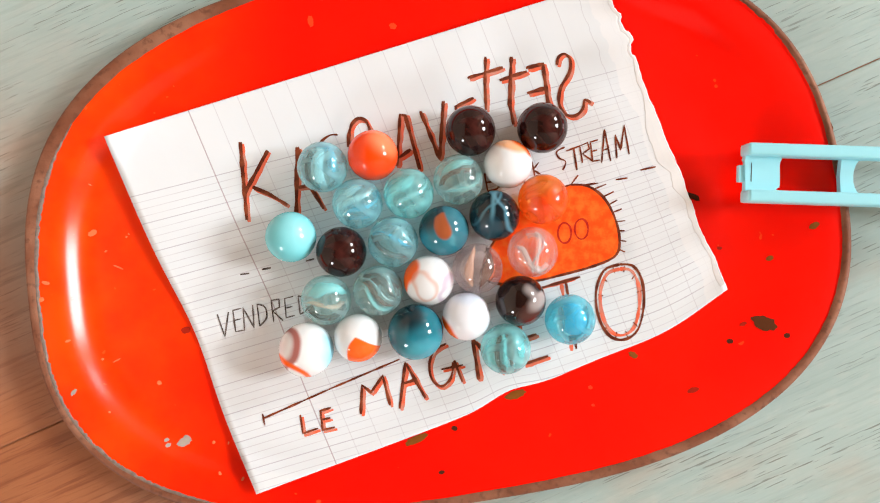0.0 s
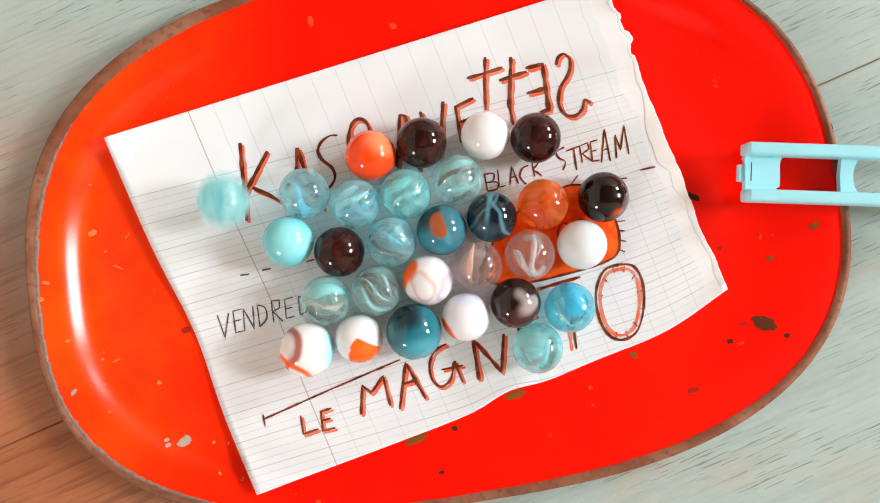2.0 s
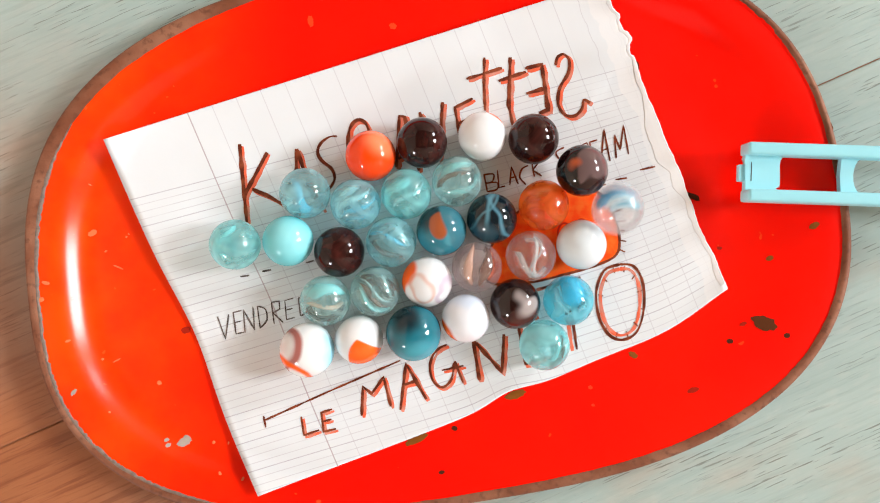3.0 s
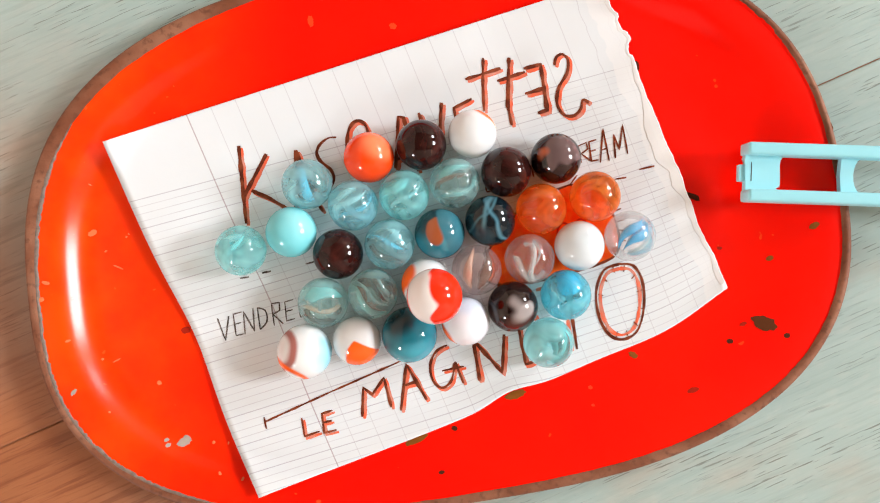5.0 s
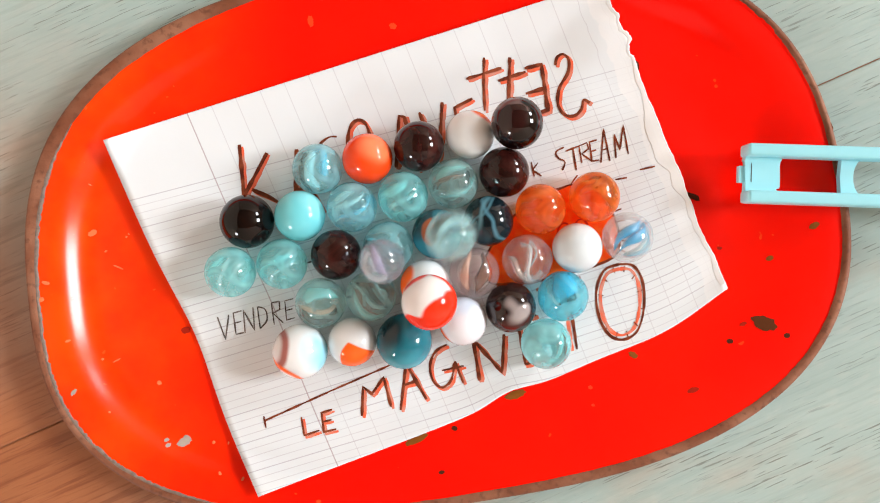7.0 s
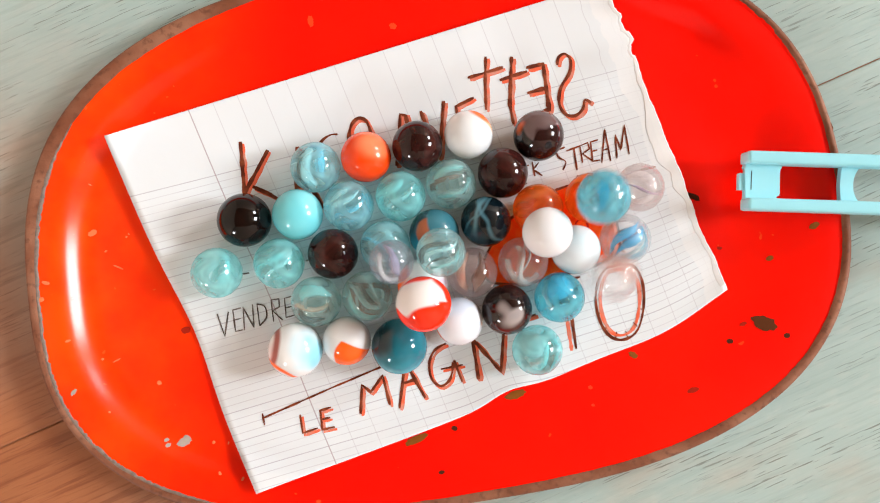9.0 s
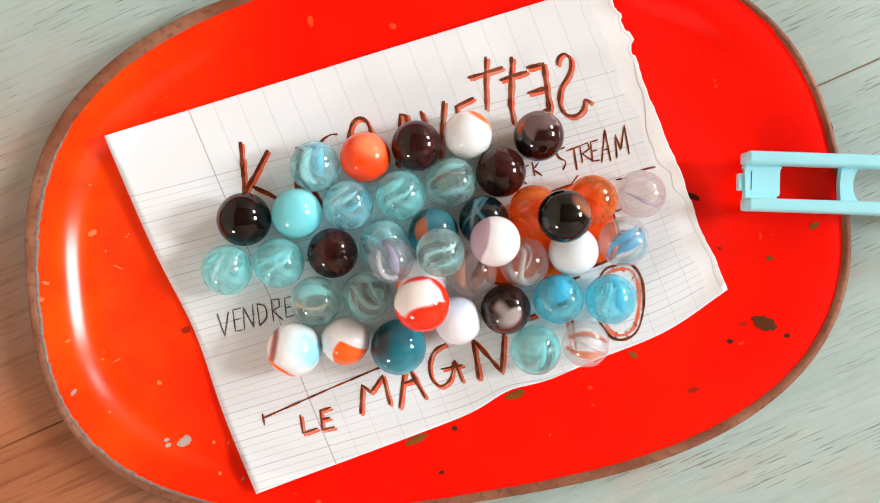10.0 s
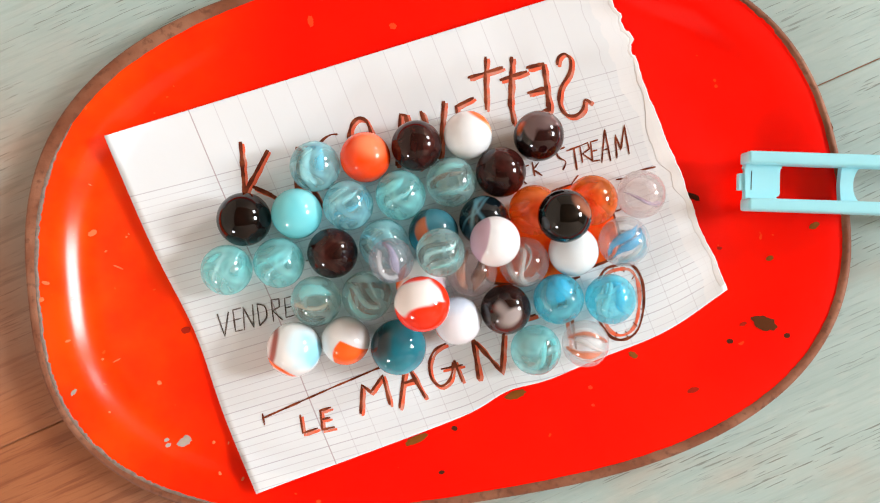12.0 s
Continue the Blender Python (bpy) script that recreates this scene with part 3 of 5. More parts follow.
    letter((795, 612, 775, 624, 765, 648, 770, 676, 787, 688, 803, 674, 808, 645), (786, 658, 825, 650), (809, 642, 824, 680), width=5, soft=True)
    letter((842, 605, 853, 676), (844, 606, 893, 662, 897, 594), width=7)
    letter((955, 560, 921, 572, 935, 648, 977, 634), (929, 604, 956, 595), width=6)
    letter((963, 513, 1034, 493), (1008, 502, 1018, 560, 1027, 622), width=6, shift=(-8, 3))
    ring = (1104, 471, 1128, 474, 1144, 500, 1147, 545, 1136, 588, 1112, 605, 1086, 598, 1067, 566, 1062, 520, 1076, 482, 1104, 471)
    letter(ring, width=5.5, soft=True, glow=0)
    letter([1104 + 0.82 * (c - 1104) if i % 2 == 0 else 538 + 0.88 * (c - 538) for i, c in enumerate(ring)], width=7, soft=True, glow=0, ink=INK_RED, label="orange marker ring inside the letter")
    for k in range(12):
        s = 2 * math.pi * k / 12 + 0.2
        a, b = 1105 + 41 * math.cos(s), 538 + 66 * math.sin(s)
        letter((a, b, 1105 + 31 * math.cos(s), 538 + 54 * math.sin(s)), width=3, glow=0, label="short brown pen tick")
    # rules and dashes round the words
    for s in ((470, 745, 590, 692, 712, 640), (468, 737, 472, 758), (428, 489, 444, 487), (467, 480, 483, 477), (545, 465, 560, 461),
              (1040, 331, 1066, 326), (1097, 320, 1118, 317), (1141, 303, 1168, 297)):
        letter(s, width=4, glow=0, ink=INK_GREY if s[0] < 600 and s[1] > 400 and s[1] < 500 else INK_BROWN, label="dark pen dash")
    # the round orange drawing with its pen outline, rays and two circles
    edge = (1016, 329, 1046, 331, 1074, 350, 1094, 384, 1104, 424, 1097, 455, 1058, 474, 1000, 490, 958, 500, 905, 506, 870, 500, 862, 468, 880, 430, 905, 395, 950, 356, 1016, 329)
    pts = smooth_line([Vector((edge[i], edge[i + 1])) for i in range(0, len(edge), 2)], True)[:-1]
    bm = bmesh.new()
    core, rings = Vector((985, 425)), []
    for k in range(9):
        ring = []
        for p in pts:
            q = core.lerp(p, (k + 0.3) / 8.3)
            x, y = from_view(q.x, q.y)
            z = paper_height(x, y)
            ring.append(bm.verts.new((x * (1 - z / EYE), y * (1 - z / EYE), z + 0.00005)))
        rings.append(ring)
    bm.faces.new(rings[0])
    for a, b in zip(rings, rings[1:]):
        for i in range(len(a)):
            j = (i + 1) % len(a)
            bm.faces.new((a[i], a[j], b[j], b[i]))
    part("felt_fill", bm, INK_FILL, SHEET, "orange felt-pen filled shape", smooth=False)
    letter(edge, width=5, soft=True, glow=0, label="dark pen outline")
    for a, b, c, d in ((1018, 328, 1030, 312), (1040, 330, 1060, 326), (1058, 337, 1080, 328), (1076, 350, 1094, 341), (1086, 364, 1100, 356), (1093, 378, 1108, 372),
                       (1098, 395, 1114, 393), (1101, 411, 1113, 411), (1104, 428, 1116, 430), (1102, 444, 1114, 449)):
        letter((a, b, c, d), width=3.4, glow=0, label="short pen ray")
    for a, b in ((1006, 415), (1036, 408)):
        loop = []
        for k in range(11):
            s = 2 * math.pi * k / 10
            loop += [a + 12 * math.cos(s), b + 18 * math.sin(s)]
        letter(loop, width=4, soft=True, glow=0, ink=INK_EYE, label="red pen circle")


writing()


# ---- the marble run's pale blue track ----
def marble_track():
    """Built along x from its open end; the end's middle is the origin, the rails' underside at z 0."""
    track = tagged(empty("marble_track"), "pale blue plastic marble-run track resting on the tray's rim", "toy track")
    half, rail, high, run = 0.0090, 0.0038, 0.0072, 0.47

    def bar(y0, y1, x0):
        bm = bmesh.new()
        box(bm, (x0, y0, 0), (run, y1, high), 0.0009)
        return bm

    part("rail", bar(half - rail, half, 0.0), PLASTIC, track)
    part("rail", bar(-half, -half + rail, 0.0004), PLASTIC, track)
    w = half - rail + 0.0004
    outline = [(0.0006, -w), (0.0100, -w), (0.0100, -w + 0.0010), (0.0114, -w + 0.0016), (0.0108, -w + 0.0016), (0.0106, w - 0.0032), (0.0112, w - 0.0024), (0.0112, w - 0.0010), (0.0116, w), (0.0006, w), (0.0002, w - 0.0014), (0.0006, w - 0.0022)]
    part("end_plate", prism(bmesh.new(), outline, 0.0012, 0.0036, bevel=0.0004), PLASTIC, track, smooth=False)
    part("tab", box(bmesh.new(), (-0.0012, -0.0027, 0.0008), (0.0007, 0.0025, 0.0030), 0.0003), PLASTIC, track, smooth=False)
    # no slit is cut: a dark strip on the plate paints its shade
    part("slot", box(bmesh.new(), (0.0022, -0.0026, 0.0034), (0.00245, 0.0032, 0.00368)), SLOT, track, "thin dark strip painted for a slit's shade", smooth=False)
    # cross plates with a round bite, repeated up the track
    for x in (0.0300, 0.094, 0.158, 0.222, 0.286, 0.350, 0.414):
        pts = [(x, -w), (x + 0.0068, -w)]
        for k in range(11):
            s = math.pi * k / 10
            pts.append((x + 0.0068 - 0.0032 * math.sin(s), -w * math.cos(s)))
        pts += [(x, w), (x - 0.0004, 0)]
        part("cross_plate", prism(bmesh.new(), pts, 0.0012, 0.0034), PLASTIC, track, smooth=False)
    part("support_leg", box(bmesh.new(), (run - 0.03, -half + rail, TABLE_TOP - 0.0082), (run - 0.012, half - rail, 0.001), 0.001), PLASTIC, track, smooth=False)
    return track


TRACK = marble_track()
TRACK_Z = RIM_Z + 0.0007


# ---- the marbles ----
MARBLES = {}


def ball(radius):
    bm = bmesh.new()
    bmesh.ops.create_uvsphere(bm, u_segments=48, v_segments=28, radius=radius)
    return bm


def vane(radius, turn, tilt, twist, wide):
    """A broad tapering band of coloured glass under a marble's skin: turned about the marble's axis, which lies at tilt."""
    bm = bmesh.new()
    lay = bm.loops.layers.uv.new("UVMap")
    n, m, shells = 16, 6, ([], [])
    for i in range(n + 1):
        t = 2 * i / n - 1
        a = 1.25 * t
        half = wide * 0.74 * (1 - t * t) ** 0.7 * (1 + 0.35 * math.sin(3.1 * t + turn)) + 0.015
        mid = 0.62 * twist * math.sin(1.7 * t)
        for depth, rows in zip((0.84, 0.76), shells):
            row = []
            for k in range(m + 1):
                b = mid + half * (2 * k / m - 1)
                r = radius * (depth - 0.16 * (2 * k / m - 1) ** 2 - 0.10 * math.sin(2 * t + turn))
                row.append(bm.verts.new((r * math.sin(b) * math.cos(a), r * math.sin(a), r * math.cos(b) * math.cos(a))))
            rows.append(row)
    top, low = shells
    spot = {v: (k / m, i / n) for rows in shells for i, row in enumerate(rows) for k, v in enumerate(row)}
    for i in range(n):
        for k in range(m):
            bm.faces.new((top[i][k], top[i][k + 1], top[i + 1][k + 1], top[i + 1][k]))
            bm.faces.new((low[i][k], low[i + 1][k], low[i + 1][k + 1], low[i][k + 1]))
        bm.faces.new((top[i][0], top[i + 1][0], low[i + 1][0], low[i][0]))
        bm.faces.new((top[i + 1][m], top[i][m], low[i][m], low[i + 1][m]))
    for i in (0, n):
        for k in range(m):
            bm.faces.new((top[i][k], low[i][k], low[i][k + 1], top[i][k + 1]))
    for f in bm.faces:
        for loop in f.loops:
            loop[lay].uv = spot[loop.vert]
    bmesh.ops.recalc_face_normals(bm, faces=bm.faces)
    bmesh.ops.transform(bm, matrix=pose(0, 0, 0, 0, 0, tilt) @ pose(0, 0, 0, 0, turn, 0), verts=bm.verts)
    return bm


def marble(key, radius, material, label, vanes=()):
    """A glass ball; vanes: (material, turn, tilt, twist, width) of each ribbon inside."""
    ob = part("marble", ball(radius), material)
    tagged(ob, label, "marble", "glass marbles on the paper")
    for mat, turn, tilt, twist, wide in vanes:
        part("swirl", vane(radius, turn, tilt, twist, wide), mat, ob, "coloured glass ribbon inside")
    MARBLES[key] = ob


def swirl(name, colour, full=0.9, fade=0.5):
    """Coloured glass laid in a ribbon: full on one side, thinning out towards the other."""
    n = Nodes(name)
    uv = n.add("SeparateXYZ")
    n.link(n.where("UV"), uv.inputs[0])
    k = n.noise(n.turned(n.where("UV"), scale=(7, 1.2, 1)), 1.0, 3)
    across = n.math("MULTIPLY_ADD", n.math("SUBTRACT", k, 0.5), 0.35, uv.outputs[0])
    thin = n.math("MULTIPLY", n.step(across, 0.0, fade), n.math("SUBTRACT", 1.0, n.step(across, 0.93, 1.0)))
    return n.set(Base_Color=n.mix(k, tuple(c * 0.85 for c in colour), colour), Roughness=0.25, Transmission_Weight=0.1,
                 Alpha=n.math("MULTIPLY", thin, full))


def all_marbles():
    aqua = glass_material("aqua_glass", (0.76, 0.985, 0.99), 0.42, 0.80, (0.46, 0.93, 0.95))
    pale = glass_material("pale_blue_glass", (0.79, 0.98, 0.998), 0.36, 0.80, (0.54, 0.92, 0.98))
    clear = glass_material("clear_glass", (0.99, 0.99, 0.985), 0.14, 0.74)
    rosy = glass_material("rosy_clear_glass", (0.99, 0.945, 0.935), 0.14, 0.74, (0.90, 0.76, 0.75))
    lilac = glass_material("lilac_clear_glass", (0.94, 0.96, 0.985), 0.18, 0.74, (0.76, 0.77, 0.88))
    green = glass_material("grey_green_glass", (0.87, 0.99, 0.985), 0.30, 0.84, (0.66, 0.95, 0.95))
    orange = glass_material("orange_glass", (1.0, 0.64, 0.26), 0.48, 0.72, (1.0, 0.27, 0.045))
    blue = glass_material("bright_blue_glass", (0.60, 0.95, 1.0), 0.38, 0.76, (0.22, 0.84, 1.0))
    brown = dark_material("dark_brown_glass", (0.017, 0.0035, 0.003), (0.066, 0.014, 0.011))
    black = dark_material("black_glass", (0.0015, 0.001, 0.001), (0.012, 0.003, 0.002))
    w_aqua, w_blue, w_sky = swirl("aqua_ribbon", (0.42, 0.90, 0.92), 0.72, 0.8), swirl("blue_ribbon", (0.18, 0.72, 0.95), 0.75, 0.8), swirl("sky_ribbon", (0.66, 0.94, 0.98), 0.78, 0.7)
    w_white, w_dark, w_orange = swirl("white_ribbon", (0.86, 0.87, 0.87), 0.72, 0.8), swirl("dark_ribbon", (0.05, 0.045, 0.035), 0.9), swirl("orange_ribbon", (0.85, 0.22, 0.08), 0.9)
    w_deep = swirl("deep_blue_ribbon", (0.06, 0.44, 0.78))
    w_peach = swirl("peach_ribbon", (0.88, 0.58, 0.44), 0.6)
    w_brown, w_lilac = swirl("brown_ribbon", (0.16, 0.065, 0.035), 0.95, 0.15), swirl("lilac_ribbon", (0.42, 0.38, 0.52), 0.75)
    w_cap = swirl("aqua_cap", (0.30, 0.78, 0.82), 0.97, 0.12)
    w_mist = swirl("white_mist", (0.86, 0.87, 0.87), 0.5, 1.0)
    w_cyan = swirl("cyan_ribbon", (0.06, 0.62, 0.92), 0.92, 0.12)
    white = (0.78, 0.79, 0.80)
    o_red, o_lilac, o_brown = (0.95, 0.13, 0.012), (0.58, 0.50, 0.58), (0.40, 0.13, 0.11)
    r = 0.0078
    marble(1, r, pale, "clear glass marble with a light blue swirl", [(w_sky, -8, 28, 0.9, 0.75), (w_blue, 42, 40, 0.8, 0.7), (w_dark, -62, 20, 0.3, 0.22)])
    marble(2, r, painted_marble("orange_opaque", (0.96, 0.062, 0.003), [((0.90, 0.30, 0.14), (0.50, 0.55, 0.60), 0.90, 1.5, 0.7, 0.34)]), "glossy opaque orange glass marble")
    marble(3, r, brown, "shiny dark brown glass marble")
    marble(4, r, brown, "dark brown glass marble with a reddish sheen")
    marble(5, 0.0075, painted_marble("white_orange_cap", white, [((0.80, 0.42, 0.22), (0.25, 0.90, 0.25), 0.66, 1.5, 0.5, 0.1), (o_red, (0.55, 0.75, 0.25), 0.86, 1.5, 0.5)]), "white opaque marble with a small orange flame")
    marble(6, r, orange, "translucent orange glass marble on the orange drawing")
    marble(7, r, green, "grey-green clear marble with aqua ribbons", [(w_aqua, 40, -55, 0.5, 0.5), (w_brown, -20, -60, 0.3, 0.22), (w_aqua, -60, -55, 0.4, 0.7), (w_dark, 70, -30, 0.3, 0.25)])
    marble(8, r, aqua, "aqua glass marble with pale swirls", [(w_sky, 15, -35, 0.8, 0.30), (w_aqua, 55, -35, 0.8, 0.5), (w_aqua, -50, -30, 0.6, 0.8)])
    marble(9, r, pale, "pale clear marble with blue swirls", [(w_blue, 22, -40, 0.9, 0.45), (w_sky, -16, -40, 0.9, 0.40), (w_blue, 72, -40, 0.9, 0.5), (w_sky, -68, -30, 0.5, 0.6)])
    # its paler upper right is a soft highlight put into the colour
    marble(10, r, painted_marble("turquoise_opaque", (0.17, 0.62, 0.68), [((0.30, 0.72, 0.76), (0.5, 0.2, 0.7), 0.80, 1.5, 0.8, 0.4)], 0.18), "opaque turquoise glass marble")
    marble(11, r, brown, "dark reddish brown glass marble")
    marble(12, r, pale, "pale blue clear marble with flecks", [(w_blue, 10, 80, 0.5, 0.30), (w_dark, -48, 60, 0.3, 0.12), (w_sky, 58, 70, 0.8, 0.6)])
    marble(13, r, painted_marble("teal_orange_core", (0.02, 0.19, 0.26), [((0.012, 0.035, 0.045), (-0.5, 0.75, 0.4), 0.55, 1.5, 0.9, 0.25), ((0.02, 0.06, 0.08), (0.5, 0.75, 0.3), 0.72, 1.5, 0.9, 0.2), ((0.07, 0.30, 0.36), (0.45, -0.15, 0.85), 0.95, 1.5, 0.6, 0.05), ((0.36, 0.09, 0.03), (-0.10, 0.22, 1.0), 0.93, 1.5, 0.7, 0.045), ((0.04, 0.17, 0.22), (0.85, 0.40, 0.2), 0.42, 1.5, 0.5, 0.06)], 0.05, 0.0078, 0.5), "dark teal marble with an orange core")
    marble(14, r, painted_marble("navy_streaks", (0.004, 0.011, 0.016), [((0.16, 0.40, 0.50), (0.95, -0.2, 0.1), -0.10, 0.0, 1.5, 0.12), ((0.12, 0.33, 0.44), (0.8, 0.5, 0.1), 0.42, 0.50, 1.4, 0.10), ((0.10, 0.28, 0.36), (-0.75, 0.6, 0.1), 0.40, 0.46, 1.2, 0.08), ((0.015, 0.06, 0.09), (-0.6, -0.6, 0.4), 0.7, 1.5, 1.0, 0.2)], 0.05, 0.0078, 0.5), "dark navy marble with light blue streaks")
    marble(15, r, rosy, "clear marble with a faint brown ribbon", [(w_brown, 40, -8, 0.1, 0.62), (w_peach, -35, 0, 0.4, 0.45)])
    marble(16, r, clear, "clear glass marble with fine white swirls", [(w_mist, 5, 35, 1.3, 0.6), (w_white, 20, 10, 1.3, 0.14), (w_mist, -45, 70, 1.0, 0.6)])
    marble(17, r, painted_marble("white_orange_hook", white, [(o_red, (-0.85, 0.3, 0.5), 0.84, 1.5, 0.9), ((0.66, 0.30, 0.20), (-0.2, -0.1, 0.9), 0.90, 0.94, 0.9), (o_lilac, (0.9, -0.3, 0.3), 0.78, 0.92, 0.7)]), "white opaque marble with an orange hook")
    marble(18, r, green, "clear marble with dark and aqua ribbons", [(w_sky, 8, 65, 0.7, 0.14), (w_dark, 36, 65, 0.7, 0.30), (w_aqua, -32, 60, 0.7, 0.2), (w_brown, -12, 65, 0.7, 0.24), (w_sky, 66, 65, 0.7, 0.25), (w_brown, 150, 60, 0.5, 0.5)])
    marble(19, r, green, "half aqua and half clear marble with an orange band", [(w_cap, 50, 95, 0.2, 1.05), (w_peach, -14, 98, 0.5, 0.22), (w_dark, -58, 95, 0.3, 0.20)])
    marble(20, 0.0084, painted_marble("white_three_bands", (0.80, 0.80, 0.80), [(o_brown, (-0.62, 0.10, 0.50), 0.66, 0.84, 0.7), (o_red, (-0.6, -0.75, 0.15), 0.66, 0.84, 0.4), ((0.60, 0.79, 0.86), (0.92, 0.10, 0.3), 0.74, 1.5, 0.9, 0.2), ((0.30, 0.68, 0.84), (0.97, 0.0, 0.15), 0.86, 1.5, 0.8, 0.12)], 0.09, 0.0084),
           "large white marble with brown, orange and blue bands")
    marble(21, 0.0075, painted_marble("white_orange_wedge", white, [(o_red, (0.50, -0.50, 0.50), 0.50, 1.5, 0.5, 0.04), (white, (0.36, 0.93, 0.0), 0.12, 1.5, 0.35, 0.04)], 0.07, 0.0075), "white opaque marble with an orange wedge")
    marble(22, 0.0086, painted_marble("deep_teal_glass", (0.014, 0.16, 0.215), [((0.006, 0.022, 0.03), (-0.30, 0.60, 0.65), 0.82, 1.5, 0.9, 0.16), ((0.05, 0.33, 0.42), (0.2, -0.8, 0.4), 0.72, 1.5, 0.8, 0.3), ((0.015, 0.12, 0.16), (-0.8, -0.2, 0.2), 0.75, 1.5, 0.8, 0.3)], 0.05, 0.0086, 0.5), "large dark teal glass marble")
    marble(23, 0.0075, painted_marble("white_orange_foot", (0.80, 0.82, 0.87), [(o_red, (-0.78, -0.55, 0.30), 0.86, 1.5, 0.5), ((0.62, 0.70, 0.82), (0.1, 0.9, 0.3), 0.80, 1.5, 0.5, 0.15)], 0.07, 0.0075), "bluish white marble with an orange foot")
    # the grey patch is a reflection of the room painted into the colour
    marble(24, r, painted_marble("brown_grey_reflection", (0.013, 0.0035, 0.003), [((0.07, 0.02, 0.016), (0.3, -0.6, 0.5), 0.75, 1.5, 1.2, 0.2), ((0.34, 0.29, 0.28), (0.38, 0.30, 0.87), 0.96, 1.5, 1.3, 0.07)], 0.05, r, 0.5), "shiny dark brown marble with a painted grey reflection")
    marble(25, r, blue, "bright blue glass marble with white and sky-blue ribbons", [(w_cyan, 10, 28, 0.2, 1.3), (w_white, -50, 25, 0.3, 0.14), (w_dark, 64, -30, 0.3, 0.35), (w_sky, 150, 20, 0.6, 0.4)])
    marble(26, r, aqua, "aqua marble with brown stripes", [(w_aqua, -58, 12, 0.2, 0.5), (w_brown, -32, 12, 0.2, 0.22), (w_cap, -8, 12, 0.2, 0.22), (w_brown, 14, 12, 0.2, 0.28), (w_cap, 50, 12, 0.3, 0.6)])
    marble(27, 0.0077, painted_marble("plain_white", (0.70, 0.76, 0.79), [(o_red, (0.2, 0.95, -0.1), 0.90, 1.5, 0.4)], 0.1), "plain milky white glass marble")
    # the ragged mauve area paints the reflected room onto the upper face
    marble(28, r, painted_marble("black_mauve_reflection", (0.006, 0.002, 0.0018), [((0.13, 0.08, 0.078), (0.05, 0.35, 0.95), 0.60, 1.5, 1.9, 0.07), ((0.02, 0.004, 0.004), (0.3, -0.2, 0.95), 0.88, 1.5, 1.8, 0.05), ((0.60, 0.10, 0.02), (-0.75, 0.15, 0.55), 1.02, 1.5, 0.8, 0.05)], 0.05, r, 0.5), "glossy black-brown glass marble with a painted mauve reflection")
    marble(29, r, aqua, "aqua clear marble with a curled ribbon", [(w_cap, -25, -30, 1.0, 0.40), (w_sky, 12, -20, 1.0, 0.30), (w_aqua, 60, -30, 0.8, 0.5)])
    marble(30, r, clear, "clear marble with a deep blue ribbon", [(w_deep, -24, -35, 0.6, 0.5), (w_deep, 14, -35, 0.6, 0.6), (w_sky, 44, -30, 0.5, 0.25), (w_blue, 68, -30, 0.5, 0.4)])
    marble(31, 0.0081, painted_marble("red_white_flow", (0.86, 0.80, 0.78), [((0.90, 0.030, 0.006), (0.1, -0.75, 0.25), 0.34, 1.5, 1.7), ((0.90, 0.030, 0.006), (0.75, 0.62, 0.0), 0.80, 1.5, 0.6), ((0.90, 0.030, 0.006), (-0.2, 0.96, -0.15), 0.80, 1.5, 0.5)], 0.05, 0.0081), "glossy red and white glass marble")
    marble(32, r, orange, "smoky orange translucent glass marble", [(w_brown, 60, 35, 0.4, 0.35)])
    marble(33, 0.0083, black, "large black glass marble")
    marble(34, r, aqua, "aqua clear marble with fine white threads", [(w_white, -24, -5, 0.4, 0.10), (w_white, 15, -10, 0.4, 0.10), (w_aqua, 60, 0, 0.5, 0.6), (w_aqua, -64, 0, 0.5, 0.5)])
    marble(35, 0.0072, green, "clear teal marble with dark swirls", [(w_sky, -8, -40, 1.0, 0.30), (w_dark, 26, -40, 1.0, 0.16), (w_aqua, 50, -40, 1.0, 0.35), (w_dark, -38, -40, 1.0, 0.2)])
    marble(36, 0.0066, lilac, "small clear marble with a lilac cloud", [(w_lilac, 10, 40, 0.6, 0.6), (w_white, -45, 40, 0.5, 0.3)])
    marble(37, 0.0074, painted_marble("white_lilac", (0.80, 0.80, 0.82), [((0.47, 0.34, 0.43), (-0.9, 0.15, 0.2), 0.50, 1.5, 0.4, 0.05)], 0.07, 0.0074), "white marble with a lilac side")
    marble(38, 0.0075, rosy, "rosy clear glass marble by the torn edge", [(w_lilac, -30, 80, 0.4, 0.12)])
    marble(39, 0.0073, clear, "small clear marble with orange bands", [(w_orange, 38, 85, 0.3, 0.30), (w_white, 0, 80, 0.4, 0.35), (w_orange, -48, 85, 0.3, 0.40)])
    marble(40, r, blue, "bright blue clear marble with a sky-blue ribbon", [(w_cyan, 28, 35, 0.6, 0.55), (w_sky, -28, 12, 0.9, 0.42), (w_white, -46, 10, 0.6, 0.16)])
    marble(41, r, painted_marble("black_brown", (0.002, 0.0015, 0.0012), [((0.34, 0.12, 0.065), (0.6, 0.5, 0.5), 0.96, 1.5, 1.2, 0.1)], 0.04, 0.0078, 0.45), "black glass marble with a brown fleck")


all_marbles()


# ---- what moves ----
ROLL_SHARE = {21: 0.2, 37: -0.7}                   # set to fit the camera's view: 21's wedge stays up, 37's lilac side starts hidden


